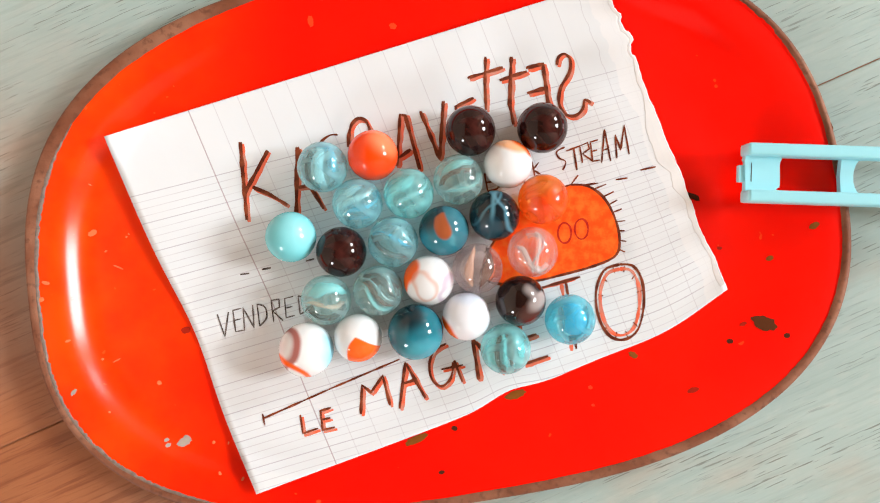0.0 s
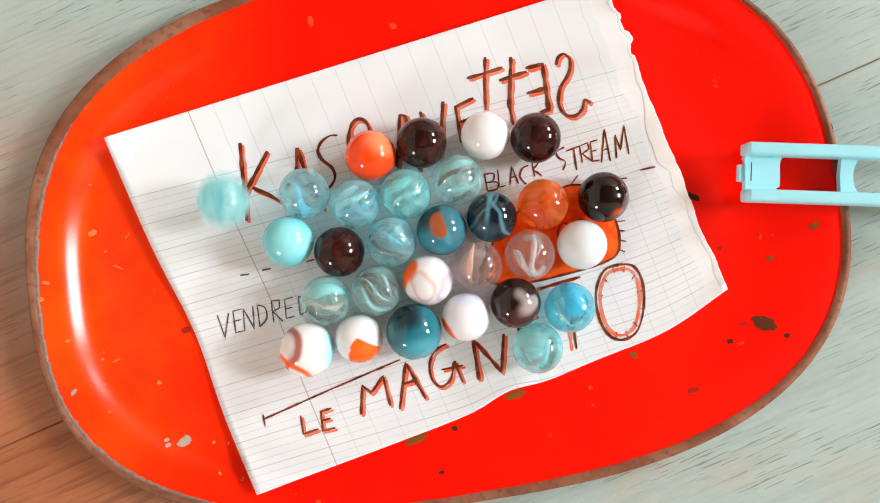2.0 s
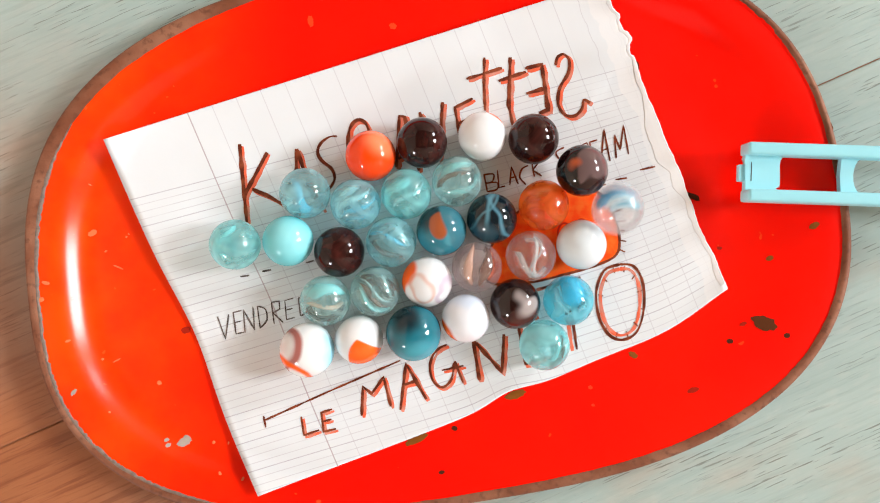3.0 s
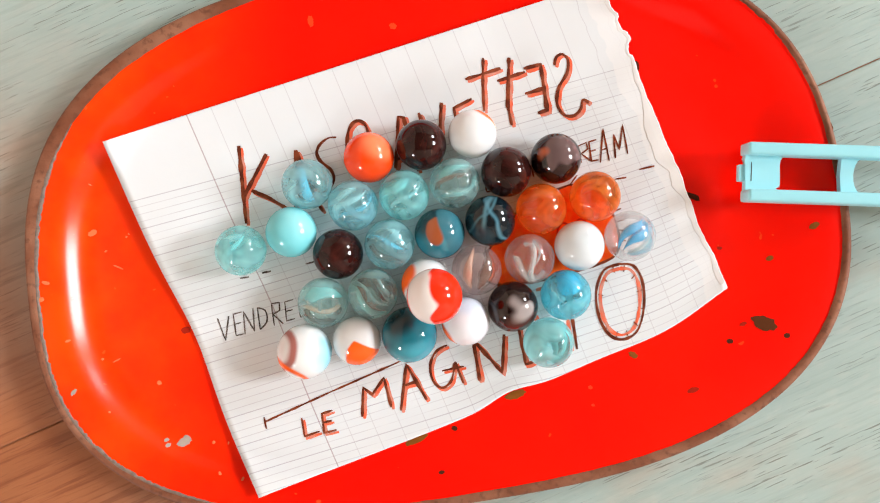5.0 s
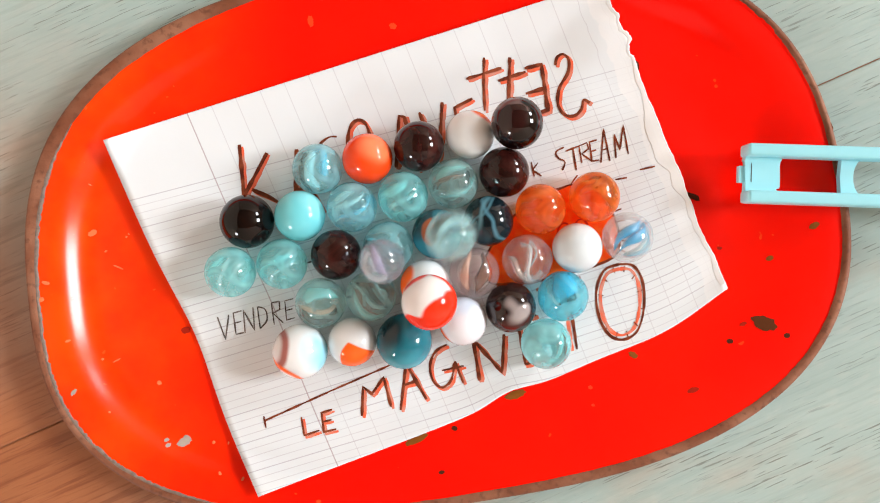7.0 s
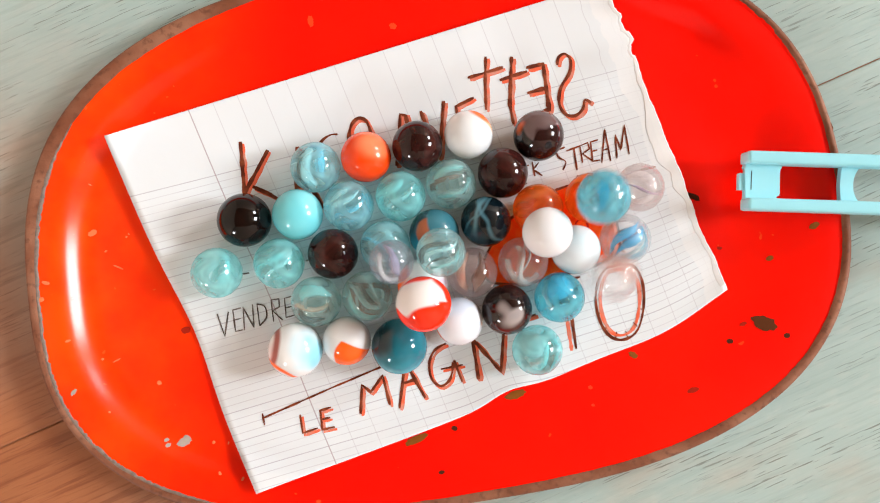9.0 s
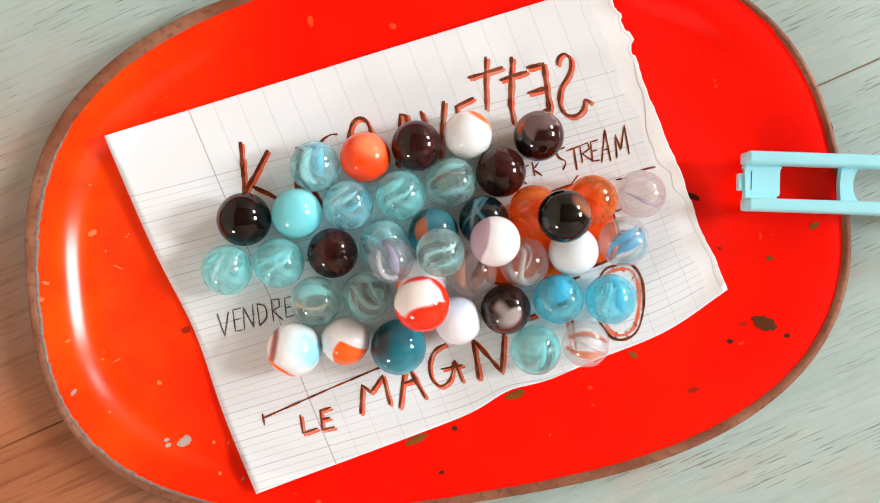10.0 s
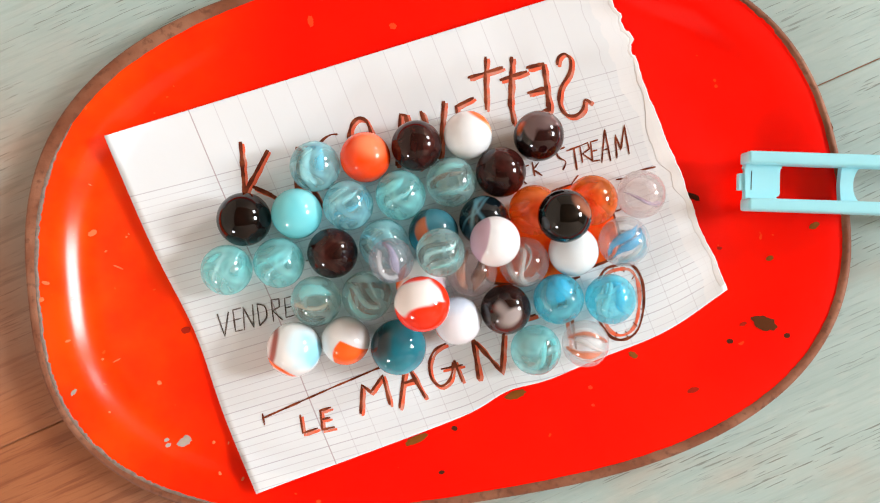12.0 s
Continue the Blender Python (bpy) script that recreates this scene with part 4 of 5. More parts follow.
def roll(key, rows, spin=(0, 0)):
    """Rolls a marble along rows of seconds and millimetres; those already there keep their first face up, those that arrive their last.
    spin: until a time, degrees by which it still lies turned about the upright."""
    ob = MARBLES[key]
    radius = max(v.co.length for v in ob.data.vertices)
    turns, last = [Matrix.Identity(3)], None
    for (_, *p), (_, *q) in zip(rows, rows[1:]):
        d = (Vector(q) - Vector(p)) / 1000
        axis = Vector((-d.y, d.x, 0))
        angle = min(math.hypot(d.x, d.y) / radius, 1.35) * ROLL_SHARE.get(key, 1.0)
        step = Matrix.Rotation(angle, 3, axis) if axis.length > 1e-7 else Matrix.Identity(3)
        turns.append(step @ turns[-1])
    back = turns[-1].inverted() if key > 26 else Matrix.Identity(3)
    walk(ob, [(t, Matrix.Translation(Vector(p) / 1000) @ (Matrix.Rotation(radians(spin[1] if t < spin[0] else 0), 3, "Z") @ m @ back).to_4x4()) for (t, *p), m in zip(rows, turns)])


def motions():
    # the sheet is nudged round a little by the marbles
    def sheet(turn, dx, dy):
        pivot = Matrix.Translation((0.055, 0.0, 0.0))
        return Matrix.Translation((dx / 1000, dy / 1000, 0)) @ pivot @ pose(0, 0, 0, 0, 0, turn) @ pivot.inverted()
    walk(SHEET, [(0.0, sheet(0, 0, 0)), (1.0, sheet(0, 0, 0)), (1.2, sheet(0.12, 0, 0)), (2.0, sheet(0.12, 0, 0)), (2.3, sheet(0.28, 0, 0)), (3.2, sheet(0.34, 0, 0)),
                 (4.7, sheet(0.62, -0.1, 0.1)), (5.3, sheet(0.62, -0.1, 0.1)), (5.6, sheet(0.66, -0.2, 0.1)), (5.9, sheet(0.5, -0.1, 0.1)), (6.8, sheet(0.5, -0.1, 0.1)),
                 (7.1, sheet(0.35, 0, 0)), (8.8, sheet(-0.06, 0, 0)), (12.0, sheet(-0.06, 0, 0))])

    def lane(dy):
        x, y = from_view(1331, 306.5, TRACK_Z + 0.006)
        return pose(x, y - dy, TRACK_Z, 0, 0, -1.9)
    walk(TRACK, [(0.0, lane(0)), (1.0, lane(0)), (1.2, lane(-0.0002)), (6.8, lane(-0.0002)), (7.1, lane(0.0003)), (7.3, lane(0.0003)), (8.7, lane(0.0024)), (10.1, lane(0.0025)), (12.0, lane(0.0025))])
    roll(1, [(0, -36.3, 26.1, 8.6), (0.4, -36.3, 26.1, 8.6), (0.5, -37.8, 26.5, 8.6), (0.6, -40.9, 21.2, 8.6), (0.7, -41.8, 18.0, 8.6), (1, -41.7, 18.3, 8.6), (1.1, -42.2, 18.0, 8.6), (1.7, -42.2, 18.0, 8.6), (2.2, -41.8, 17.9, 8.6), (2.8, -41.8, 17.9, 8.6), (3.2, -41.7, 18.1, 8.6), (3.4, -41.7, 18.1, 8.6), (4.7, -41.1, 20.8, 8.6), (5.2, -41.1, 20.8, 8.6), (5.4, -37.7, 25.5, 8.6), (5.6, -37.7, 25.5, 8.6), (5.8, -37.7, 25.6, 8.6), (6.8, -37.7, 25.6, 8.6), (7.1, -37.9, 25.5, 8.6), (7.5, -37.9, 25.5, 8.6), (8.5, -38.5, 25.8, 8.6), (8.8, -38.5, 25.8, 8.6), (9.2, -38.4, 26.3, 8.6), (9.8, -38.4, 26.3, 8.6), (10, -38.6, 26.3, 8.6), (12, -38.6, 26.3, 8.6)])
    roll(2, [(0, -20.8, 29.7, 8.6), (0.4, -20.8, 29.7, 8.6), (0.6, -21.5, 29.7, 8.6), (1, -21.5, 29.7, 8.6), (1.1, -21.7, 29.6, 8.6), (1.7, -21.7, 29.6, 8.6), (2.2, -21.3, 29.6, 8.6), (2.8, -21.3, 29.6, 8.6), (3.2, -21.6, 29.5, 8.6), (3.4, -21.6, 29.5, 8.6), (4.7, -22.0, 29.0, 8.6), (5.6, -22.0, 29.0, 8.6), (5.8, -22.3, 29.0, 8.6), (6.8, -22.3, 29.0, 8.6), (7.1, -22.5, 28.5, 8.6), (7.5, -22.5, 28.5, 8.6), (8.5, -22.9, 29.3, 8.6), (8.8, -22.9, 29.3, 8.6), (9.2, -22.9, 29.1, 8.6), (9.8, -22.9, 29.1, 8.6), (10, -23.1, 29.1, 8.6), (12, -23.1, 29.1, 8.6)])
    roll(3, [(0, 9.4, 37.3, 8.6), (0.4, 9.4, 37.3, 8.6), (0.5, -5.6, 34.0, 8.6), (0.6, -5.8, 33.8, 8.6), (1, -5.8, 33.8, 8.6), (1.1, -5.9, 33.7, 8.6), (1.7, -5.9, 33.7, 8.6), (2.2, -5.6, 33.5, 8.6), (2.8, -5.6, 33.5, 8.6), (3.2, -5.5, 33.7, 8.6), (3.4, -5.5, 33.7, 8.6), (4.7, -5.8, 32.9, 8.6), (5.6, -5.8, 32.9, 8.6), (5.8, -6.1, 32.8, 8.6), (6.8, -6.1, 32.8, 8.6), (7.1, -6.7, 32.3, 8.6), (7.5, -6.7, 32.3, 8.6), (8.5, -6.9, 32.5, 8.6), (8.8, -6.9, 32.5, 8.6), (9.2, -7.2, 32.6, 8.6), (12, -7.3, 32.7, 8.6)])
    roll(4, [(0, 31.6, 38.2, 8.6), (0.4, 31.6, 38.2, 8.6), (0.6, 32.6, 37.1, 8.6), (1, 32.6, 37.1, 8.6), (1.1, 30.0, 35.4, 8.6), (1.7, 30.0, 35.4, 8.6), (2.2, 29.3, 34.9, 8.6), (2.8, 29.3, 34.9, 8.6), (3.2, 28.5, 34.6, 8.6), (3.55, 28.5, 34.6, 8.6), (3.8, 20.4, 24.6, 8.6), (5.6, 20.4, 24.6, 8.6), (5.8, 19.8, 24.6, 8.6), (6.8, 19.8, 24.6, 8.6), (7.1, 19.8, 24.5, 8.6), (7.5, 19.8, 24.5, 8.6), (8.5, 19.5, 24.1, 8.6), (8.8, 19.5, 24.1, 8.6), (9.2, 19.3, 24.4, 8.6), (9.8, 19.3, 24.4, 8.6), (10, 18.8, 24.5, 8.6), (12, 18.8, 24.5, 8.6)])
    roll(5, [(0, 21.0, 27.1, 8.3), (1, 21.0, 27.1, 8.3), (1.1, 14.4, 35.6, 8.3), (1.7, 14.4, 35.6, 8.3), (2.2, 13.7, 36.0, 8.3), (2.8, 13.7, 36.0, 8.3), (3.2, 12.4, 35.4, 8.3), (3.4, 12.4, 35.4, 8.3), (4.7, 10.0, 36.4, 8.3), (5.6, 10.0, 36.4, 8.3), (5.8, 9.7, 36.3, 8.3), (6.8, 9.7, 36.3, 8.3), (7.1, 9.2, 36.1, 8.3), (7.5, 9.2, 36.1, 8.3), (8.5, 8.9, 36.3, 8.3), (8.8, 8.9, 36.3, 8.3), (9.2, 8.7, 36.0, 8.3), (12, 8.6, 36.0, 8.3)])
    roll(6, [(0, 31.9, 16.1, 8.6), (0.4, 31.9, 16.1, 8.6), (0.6, 32.4, 15.6, 8.6), (1, 32.4, 15.6, 8.6), (1.1, 31.6, 14.7, 8.6), (1.7, 31.6, 14.7, 8.6), (2.2, 31.9, 14.6, 8.6), (2.8, 31.9, 14.6, 8.6), (3.2, 32.2, 14.0, 8.6), (3.4, 32.2, 14.0, 8.6), (4.7, 31.3, 13.2, 8.6), (6.8, 31.3, 13.2, 8.6), (7.1, 31.0, 13.1, 8.6), (7.5, 31.0, 13.1, 8.6), (8.5, 30.3, 12.8, 8.6), (8.8, 30.3, 12.8, 8.6), (9.2, 30.3, 13.4, 8.6), (9.8, 30.3, 13.4, 8.6), (10, 29.1, 12.8, 8.6), (12, 29.1, 12.8, 8.6)])
    roll(7, [(0, 5.7, 22.2, 8.6), (0.4, 5.7, 22.2, 8.6), (0.6, 5.3, 22.1, 8.6), (1.7, 5.2, 22.2, 8.6), (2.2, 5.5, 22.1, 8.6), (2.8, 5.5, 22.1, 8.6), (3.2, 4.9, 21.3, 8.6), (3.4, 4.9, 21.3, 8.6), (4.7, 4.6, 21.2, 8.6), (5.6, 4.6, 21.2, 8.6), (5.8, 4.3, 21.2, 8.6), (6.8, 4.3, 21.2, 8.6), (7.1, 4.0, 20.9, 8.6), (7.5, 4.0, 20.9, 8.6), (8.5, 3.2, 20.4, 8.6), (8.8, 3.2, 20.4, 8.6), (9.2, 3.6, 21.4, 8.6), (12, 3.5, 21.5, 8.6)])
    roll(8, [(0, -9.7, 17.9, 8.6), (0.4, -9.7, 17.9, 8.6), (0.6, -10.3, 18.3, 8.6), (1, -10.3, 18.3, 8.6), (1.1, -10.6, 18.0, 8.6), (1.7, -10.6, 18.0, 8.6), (2.2, -10.4, 17.9, 8.6), (2.8, -10.4, 17.9, 8.6), (3.2, -10.5, 17.7, 8.6), (3.4, -10.5, 17.7, 8.6), (4.7, -11.1, 17.4, 8.6), (5.6, -11.1, 17.4, 8.6), (5.8, -11.2, 17.3, 8.6), (6.8, -11.2, 17.3, 8.6), (7.1, -11.5, 16.8, 8.6), (7.5, -11.5, 16.8, 8.6), (8.5, -12.2, 16.9, 8.6), (8.8, -12.2, 16.9, 8.6), (9.2, -12.2, 17.2, 8.6), (9.8, -12.2, 17.2, 8.6), (10, -12.2, 17.4, 8.6), (12, -12.2, 17.4, 8.6)])
    roll(9, [(0, -25.5, 14.8, 8.6), (0.4, -25.5, 14.8, 8.6), (0.6, -26.3, 14.9, 8.6), (1, -26.3, 14.9, 8.6), (1.1, -26.4, 14.7, 8.6), (1.7, -26.4, 14.7, 8.6), (2.2, -26.0, 14.7, 8.6), (2.8, -26.0, 14.7, 8.6), (3.2, -26.2, 14.6, 8.6), (3.4, -26.2, 14.6, 8.6), (4.7, -26.9, 14.2, 8.6), (5.2, -26.9, 14.2, 8.6), (5.4, -26.7, 14.1, 8.6), (5.6, -26.7, 14.1, 8.6), (5.8, -27.0, 14.1, 8.6), (6.8, -27.0, 14.1, 8.6), (7.1, -27.3, 13.6, 8.6), (7.5, -27.3, 13.6, 8.6), (8.5, -28.2, 13.9, 8.6), (8.8, -28.2, 13.9, 8.6), (9.2, -28.2, 14.3, 8.6), (9.8, -28.2, 14.3, 8.6), (10, -28.4, 14.3, 8.6), (12, -28.4, 14.3, 8.6)])
    roll(10, [(0, -46.1, 4.5, 8.6), (0.4, -46.1, 4.5, 8.6), (0.6, -46.3, 3.4, 8.6), (1, -46.3, 3.4, 8.6), (1.1, -46.8, 3.1, 8.6), (1.7, -46.8, 3.1, 8.6), (2.2, -47.0, 3.1, 8.6), (2.8, -47.0, 3.1, 8.6), (3.2, -46.9, 3.4, 8.6), (3.4, -46.9, 3.4, 8.6), (4.7, -46.0, 6.0, 8.6), (5.2, -46.0, 6.0, 8.6), (5.4, -42.9, 10.8, 8.6), (5.6, -42.9, 10.8, 8.6), (5.8, -43.2, 11.0, 8.6), (6.8, -43.2, 11.0, 8.6), (7.1, -43.4, 11.0, 8.6), (7.5, -43.4, 11.0, 8.6), (8.5, -43.9, 11.2, 8.6), (8.8, -43.9, 11.2, 8.6), (9.2, -44.2, 11.7, 8.6), (9.8, -44.2, 11.7, 8.6), (10, -44.3, 11.7, 8.6), (12, -44.3, 11.7, 8.6)])
    roll(11, [(0, -30.5, -0.1, 8.6), (0.4, -30.5, -0.1, 8.6), (0.6, -30.6, -0.2, 8.6), (1, -30.6, -0.2, 8.6), (1.1, -31.1, -0.1, 8.6), (3.4, -31.1, -0.2, 8.6), (4.7, -31.5, -0.8, 8.6), (5.6, -31.5, -0.8, 8.6), (5.8, -31.8, -0.7, 8.6), (6.8, -31.8, -0.7, 8.6), (7.1, -32.2, -1.1, 8.6), (7.5, -32.2, -1.1, 8.6), (8.5, -33.0, -0.9, 8.6), (8.8, -33.0, -0.9, 8.6), (9.2, -33.1, -0.5, 8.6), (12, -33.2, -0.5, 8.6)])
    roll(12, [(0, -14.5, 2.9, 8.6), (0.4, -14.5, 2.9, 8.6), (0.6, -14.7, 3.1, 8.6), (1, -14.7, 3.1, 8.6), (1.1, -15.1, 3.1, 8.6), (2.8, -15.1, 3.1, 8.6), (3.2, -15.1, 2.8, 8.6), (3.4, -15.1, 2.8, 8.6), (4.7, -15.6, 2.2, 8.6), (5.6, -15.6, 2.2, 8.6), (5.8, -15.9, 2.2, 8.6), (6.8, -15.9, 2.2, 8.6), (7.1, -16.0, 1.3, 8.6), (7.5, -16.0, 1.3, 8.6), (8.5, -16.8, 1.3, 8.6), (8.8, -16.8, 1.3, 8.6), (9.2, -17.1, 2.2, 8.6), (12, -17.2, 2.2, 8.6)])
    roll(13, [(0, 1.2, 6.4, 8.6), (0.4, 1.2, 6.4, 8.6), (0.6, 1.0, 6.7, 8.6), (1, 1.0, 6.7, 8.6), (1.1, 0.5, 6.6, 8.6), (2.8, 0.5, 6.6, 8.6), (3.2, 0.4, 6.3, 8.6), (3.4, 0.4, 6.3, 8.6), (4.7, -0.1, 5.5, 8.6), (5.6, -0.1, 5.5, 8.6), (5.8, -0.4, 5.4, 8.6), (6.8, -0.4, 5.4, 8.6), (7.1, -1.0, 5.4, 8.6), (7.5, -1.0, 5.4, 8.6), (8.5, -1.7, 5.3, 8.6), (8.8, -1.7, 5.3, 8.6), (9.2, -1.8, 5.5, 8.6), (9.8, -1.8, 5.5, 8.6), (10, -2.0, 5.6, 8.6), (12, -2.0, 5.6, 8.6)])
    roll(14, [(0, 16.8, 11.1, 8.6), (0.4, 16.8, 11.1, 8.6), (0.6, 16.5, 11.2, 8.6), (1, 16.5, 11.2, 8.6), (1.1, 16.0, 10.6, 8.6), (2.8, 16.0, 10.5, 8.6), (3.2, 16.0, 9.9, 8.6), (3.4, 16.0, 9.9, 8.6), (4.7, 15.5, 9.5, 8.6), (5.6, 15.5, 9.5, 8.6), (5.8, 15.2, 9.3, 8.6), (6.8, 15.2, 9.3, 8.6), (7.1, 14.8, 9.5, 8.6), (7.5, 14.8, 9.5, 8.6), (8.5, 14.2, 9.3, 8.6), (8.8, 14.2, 9.3, 8.6), (9.2, 14.1, 9.2, 8.6), (9.8, 14.1, 9.2, 8.6), (10, 13.6, 9.5, 8.6), (12, 13.6, 9.5, 8.6)])
    roll(15, [(0, 11.6, -5.2, 8.6), (0.4, 11.6, -5.2, 8.6), (0.6, 11.3, -5.3, 8.6), (1, 11.3, -5.3, 8.6), (1.1, 11.5, -4.5, 8.6), (2.8, 11.5, -4.5, 8.6), (3.2, 11.3, -5.1, 8.6), (3.4, 11.3, -5.1, 8.6), (4.7, 11.3, -5.7, 8.6), (5.6, 11.3, -5.7, 8.6), (5.8, 11.0, -6.2, 8.6), (6.8, 11.0, -6.2, 8.6), (7.1, 10.5, -6.5, 8.6), (7.5, 10.5, -6.5, 8.6), (8.5, 10.0, -6.6, 8.6), (8.8, 10.0, -6.6, 8.6), (9.2, 9.9, -6.3, 8.6), (12, 9.9, -6.2, 8.6)])
    roll(16, [(0, 28.6, -0.1, 8.6), (0.4, 28.6, -0.1, 8.6), (0.6, 28.4, -0.6, 8.6), (1, 28.4, -0.6, 8.6), (1.1, 27.8, -0.9, 8.6), (2.8, 27.8, -0.9, 8.6), (3.2, 28.3, -1.7, 8.6), (3.4, 28.3, -1.7, 8.6), (4.7, 27.7, -2.3, 8.6), (5.6, 27.7, -2.3, 8.6), (5.8, 27.4, -2.3, 8.6), (6.8, 27.4, -2.3, 8.6), (7.1, 26.8, -2.5, 8.6), (7.5, 26.8, -2.5, 8.6), (8.5, 25.8, -3.0, 8.6), (8.8, 25.8, -3.0, 8.6), (9.2, 25.6, -3.2, 8.6), (9.8, 25.6, -3.2, 8.6), (10, 25.9, -3.2, 8.6), (12, 25.9, -3.2, 8.6)])
    roll(17, [(0, -3.5, -8.9, 8.6), (0.4, -3.5, -8.9, 8.6), (0.6, -3.9, -8.7, 8.6), (1, -3.9, -8.7, 8.6), (1.1, -3.8, -8.9, 8.6), (2.8, -3.8, -8.9, 8.6), (3.2, -4.2, -9.7, 8.6), (3.4, -4.2, -9.7, 8.6), (4.7, -4.2, -10.0, 8.6), (6.8, -4.2, -10.1, 8.6), (7.1, -4.6, -10.4, 8.6), (7.5, -4.6, -10.4, 8.6), (8.5, -5.2, -10.2, 8.6), (8.8, -5.2, -10.2, 8.6), (9.2, -5.6, -9.9, 8.6), (9.8, -5.6, -9.9, 8.6), (10, -5.9, -9.9, 8.6), (12, -5.9, -9.9, 8.6)])
    roll(18, [(0, -19.1, -12.1, 8.6), (0.4, -19.1, -12.1, 8.6), (0.6, -19.4, -12.0, 8.6), (1, -19.4, -12.0, 8.6), (1.1, -19.8, -12.1, 8.6), (2.8, -19.8, -12.1, 8.6), (3.2, -20.2, -12.5, 8.6), (3.4, -20.2, -12.5, 8.6), (4.7, -20.7, -13.0, 8.6), (5.6, -20.7, -13.0, 8.6), (5.8, -21.0, -13.2, 8.6), (6.8, -21.0, -13.2, 8.6), (7.1, -21.5, -13.9, 8.6), (7.5, -21.5, -13.9, 8.6), (8.5, -22.7, -13.7, 8.6), (8.8, -22.7, -13.7, 8.6), (9.2, -22.3, -13.8, 8.6), (9.8, -22.3, -13.8, 8.6), (10, -22.6, -13.7, 8.6), (12, -22.6, -13.7, 8.6)])
    roll(19, [(0, -35.2, -15.0, 8.6), (0.4, -35.2, -15.0, 8.6), (0.6, -34.7, -15.2, 8.6), (1, -34.7, -15.2, 8.6), (1.1, -35.3, -15.2, 8.6), (2.8, -35.3, -15.1, 8.6), (3.2, -35.6, -15.2, 8.6), (3.4, -35.6, -15.2, 8.6), (4.7, -36.1, -15.8, 8.6), (5.6, -36.1, -15.8, 8.6), (5.8, -36.5, -15.6, 8.6), (6.8, -36.5, -15.6, 8.6), (7.1, -37.1, -16.0, 8.6), (7.5, -37.1, -16.0, 8.6), (8.5, -38.4, -15.6, 8.6), (8.8, -38.4, -15.6, 8.6), (9.2, -38.1, -15.3, 8.6), (9.8, -38.1, -15.3, 8.6), (10, -38.3, -15.3, 8.6), (12, -38.3, -15.3, 8.6)])
    roll(20, [(0, -41.2, -30.3, 9.2), (0.4, -41.2, -30.3, 9.2), (0.6, -40.5, -30.4, 9.2), (1, -40.5, -30.4, 9.2), (1.1, -40.9, -30.3, 9.2), (3.4, -41.0, -30.4, 9.2), (4.7, -41.7, -30.9, 9.2), (6.8, -41.8, -30.9, 9.2), (7.1, -43.5, -30.8, 9.2), (7.5, -43.5, -30.8, 9.2), (8.5, -44.4, -30.6, 9.2), (8.8, -44.4, -30.6, 9.2), (9.2, -44.7, -30.1, 9.2), (9.8, -44.7, -30.1, 9.2), (10, -44.9, -30.1, 9.2), (12, -44.9, -30.1, 9.2)])
    roll(21, [(0, -25.4, -26.7, 8.3), (0.4, -25.4, -26.7, 8.3), (0.6, -24.7, -26.9, 8.3), (1, -24.7, -26.9, 8.3), (1.1, -25.0, -26.9, 8.3), (2.8, -25.0, -26.9, 8.3), (3.2, -25.1, -27.6, 8.3), (3.4, -25.1, -27.6, 8.3), (4.7, -25.7, -27.6, 8.3), (5.6, -25.7, -27.6, 8.3), (5.8, -26.0, -27.9, 8.3), (6.8, -26.0, -27.9, 8.3), (7.1, -27.6, -28.0, 8.3), (7.5, -27.6, -28.0, 8.3), (8.5, -28.7, -27.8, 8.3), (8.8, -28.7, -27.8, 8.3), (9.2, -29.0, -27.5, 8.3), (9.8, -29.0, -27.5, 8.3), (10, -29.2, -27.6, 8.3), (12, -29.2, -27.6, 8.3)])
    roll(22, [(0, -7.5, -24.8, 9.4), (1, -7.5, -24.7, 9.4), (1.1, -8.0, -24.7, 9.4), (2.8, -8.0, -24.7, 9.4), (3.2, -8.3, -25.6, 9.4), (3.4, -8.3, -25.6, 9.4), (4.7, -9.4, -25.6, 9.4), (5.6, -9.4, -25.6, 9.4), (5.8, -9.6, -25.6, 9.4), (6.8, -9.6, -25.6, 9.4), (7.1, -11.5, -28.3, 9.4), (7.5, -11.5, -28.3, 9.4), (8.5, -12.4, -29.1, 9.4), (8.8, -12.4, -29.1, 9.4), (9.2, -12.6, -29.2, 9.4), (9.8, -12.6, -29.2, 9.4), (10, -12.8, -29.4, 9.4), (12, -12.8, -29.4, 9.4)])
    roll(23, [(0, 8.1, -20.1, 8.3), (0.4, 8.1, -20.1, 8.3), (0.6, 8.5, -20.3, 8.3), (1, 8.5, -20.3, 8.3), (1.1, 8.0, -20.3, 8.3), (2.8, 8.0, -20.3, 8.3), (3.2, 7.9, -21.1, 8.3), (3.4, 7.9, -21.1, 8.3), (4.7, 7.9, -21.6, 8.3), (5.6, 7.9, -21.6, 8.3), (5.8, 7.7, -21.6, 8.3), (6.8, 7.7, -21.6, 8.3), (7.1, 6.8, -21.5, 8.3), (7.5, 6.8, -21.5, 8.3), (8.5, 6.1, -21.6, 8.3), (8.8, 6.1, -21.6, 8.3), (9.2, 5.6, -21.4, 8.3), (9.8, 5.6, -21.4, 8.3), (10, 5.4, -21.4, 8.3), (12, 5.4, -21.4, 8.3)])
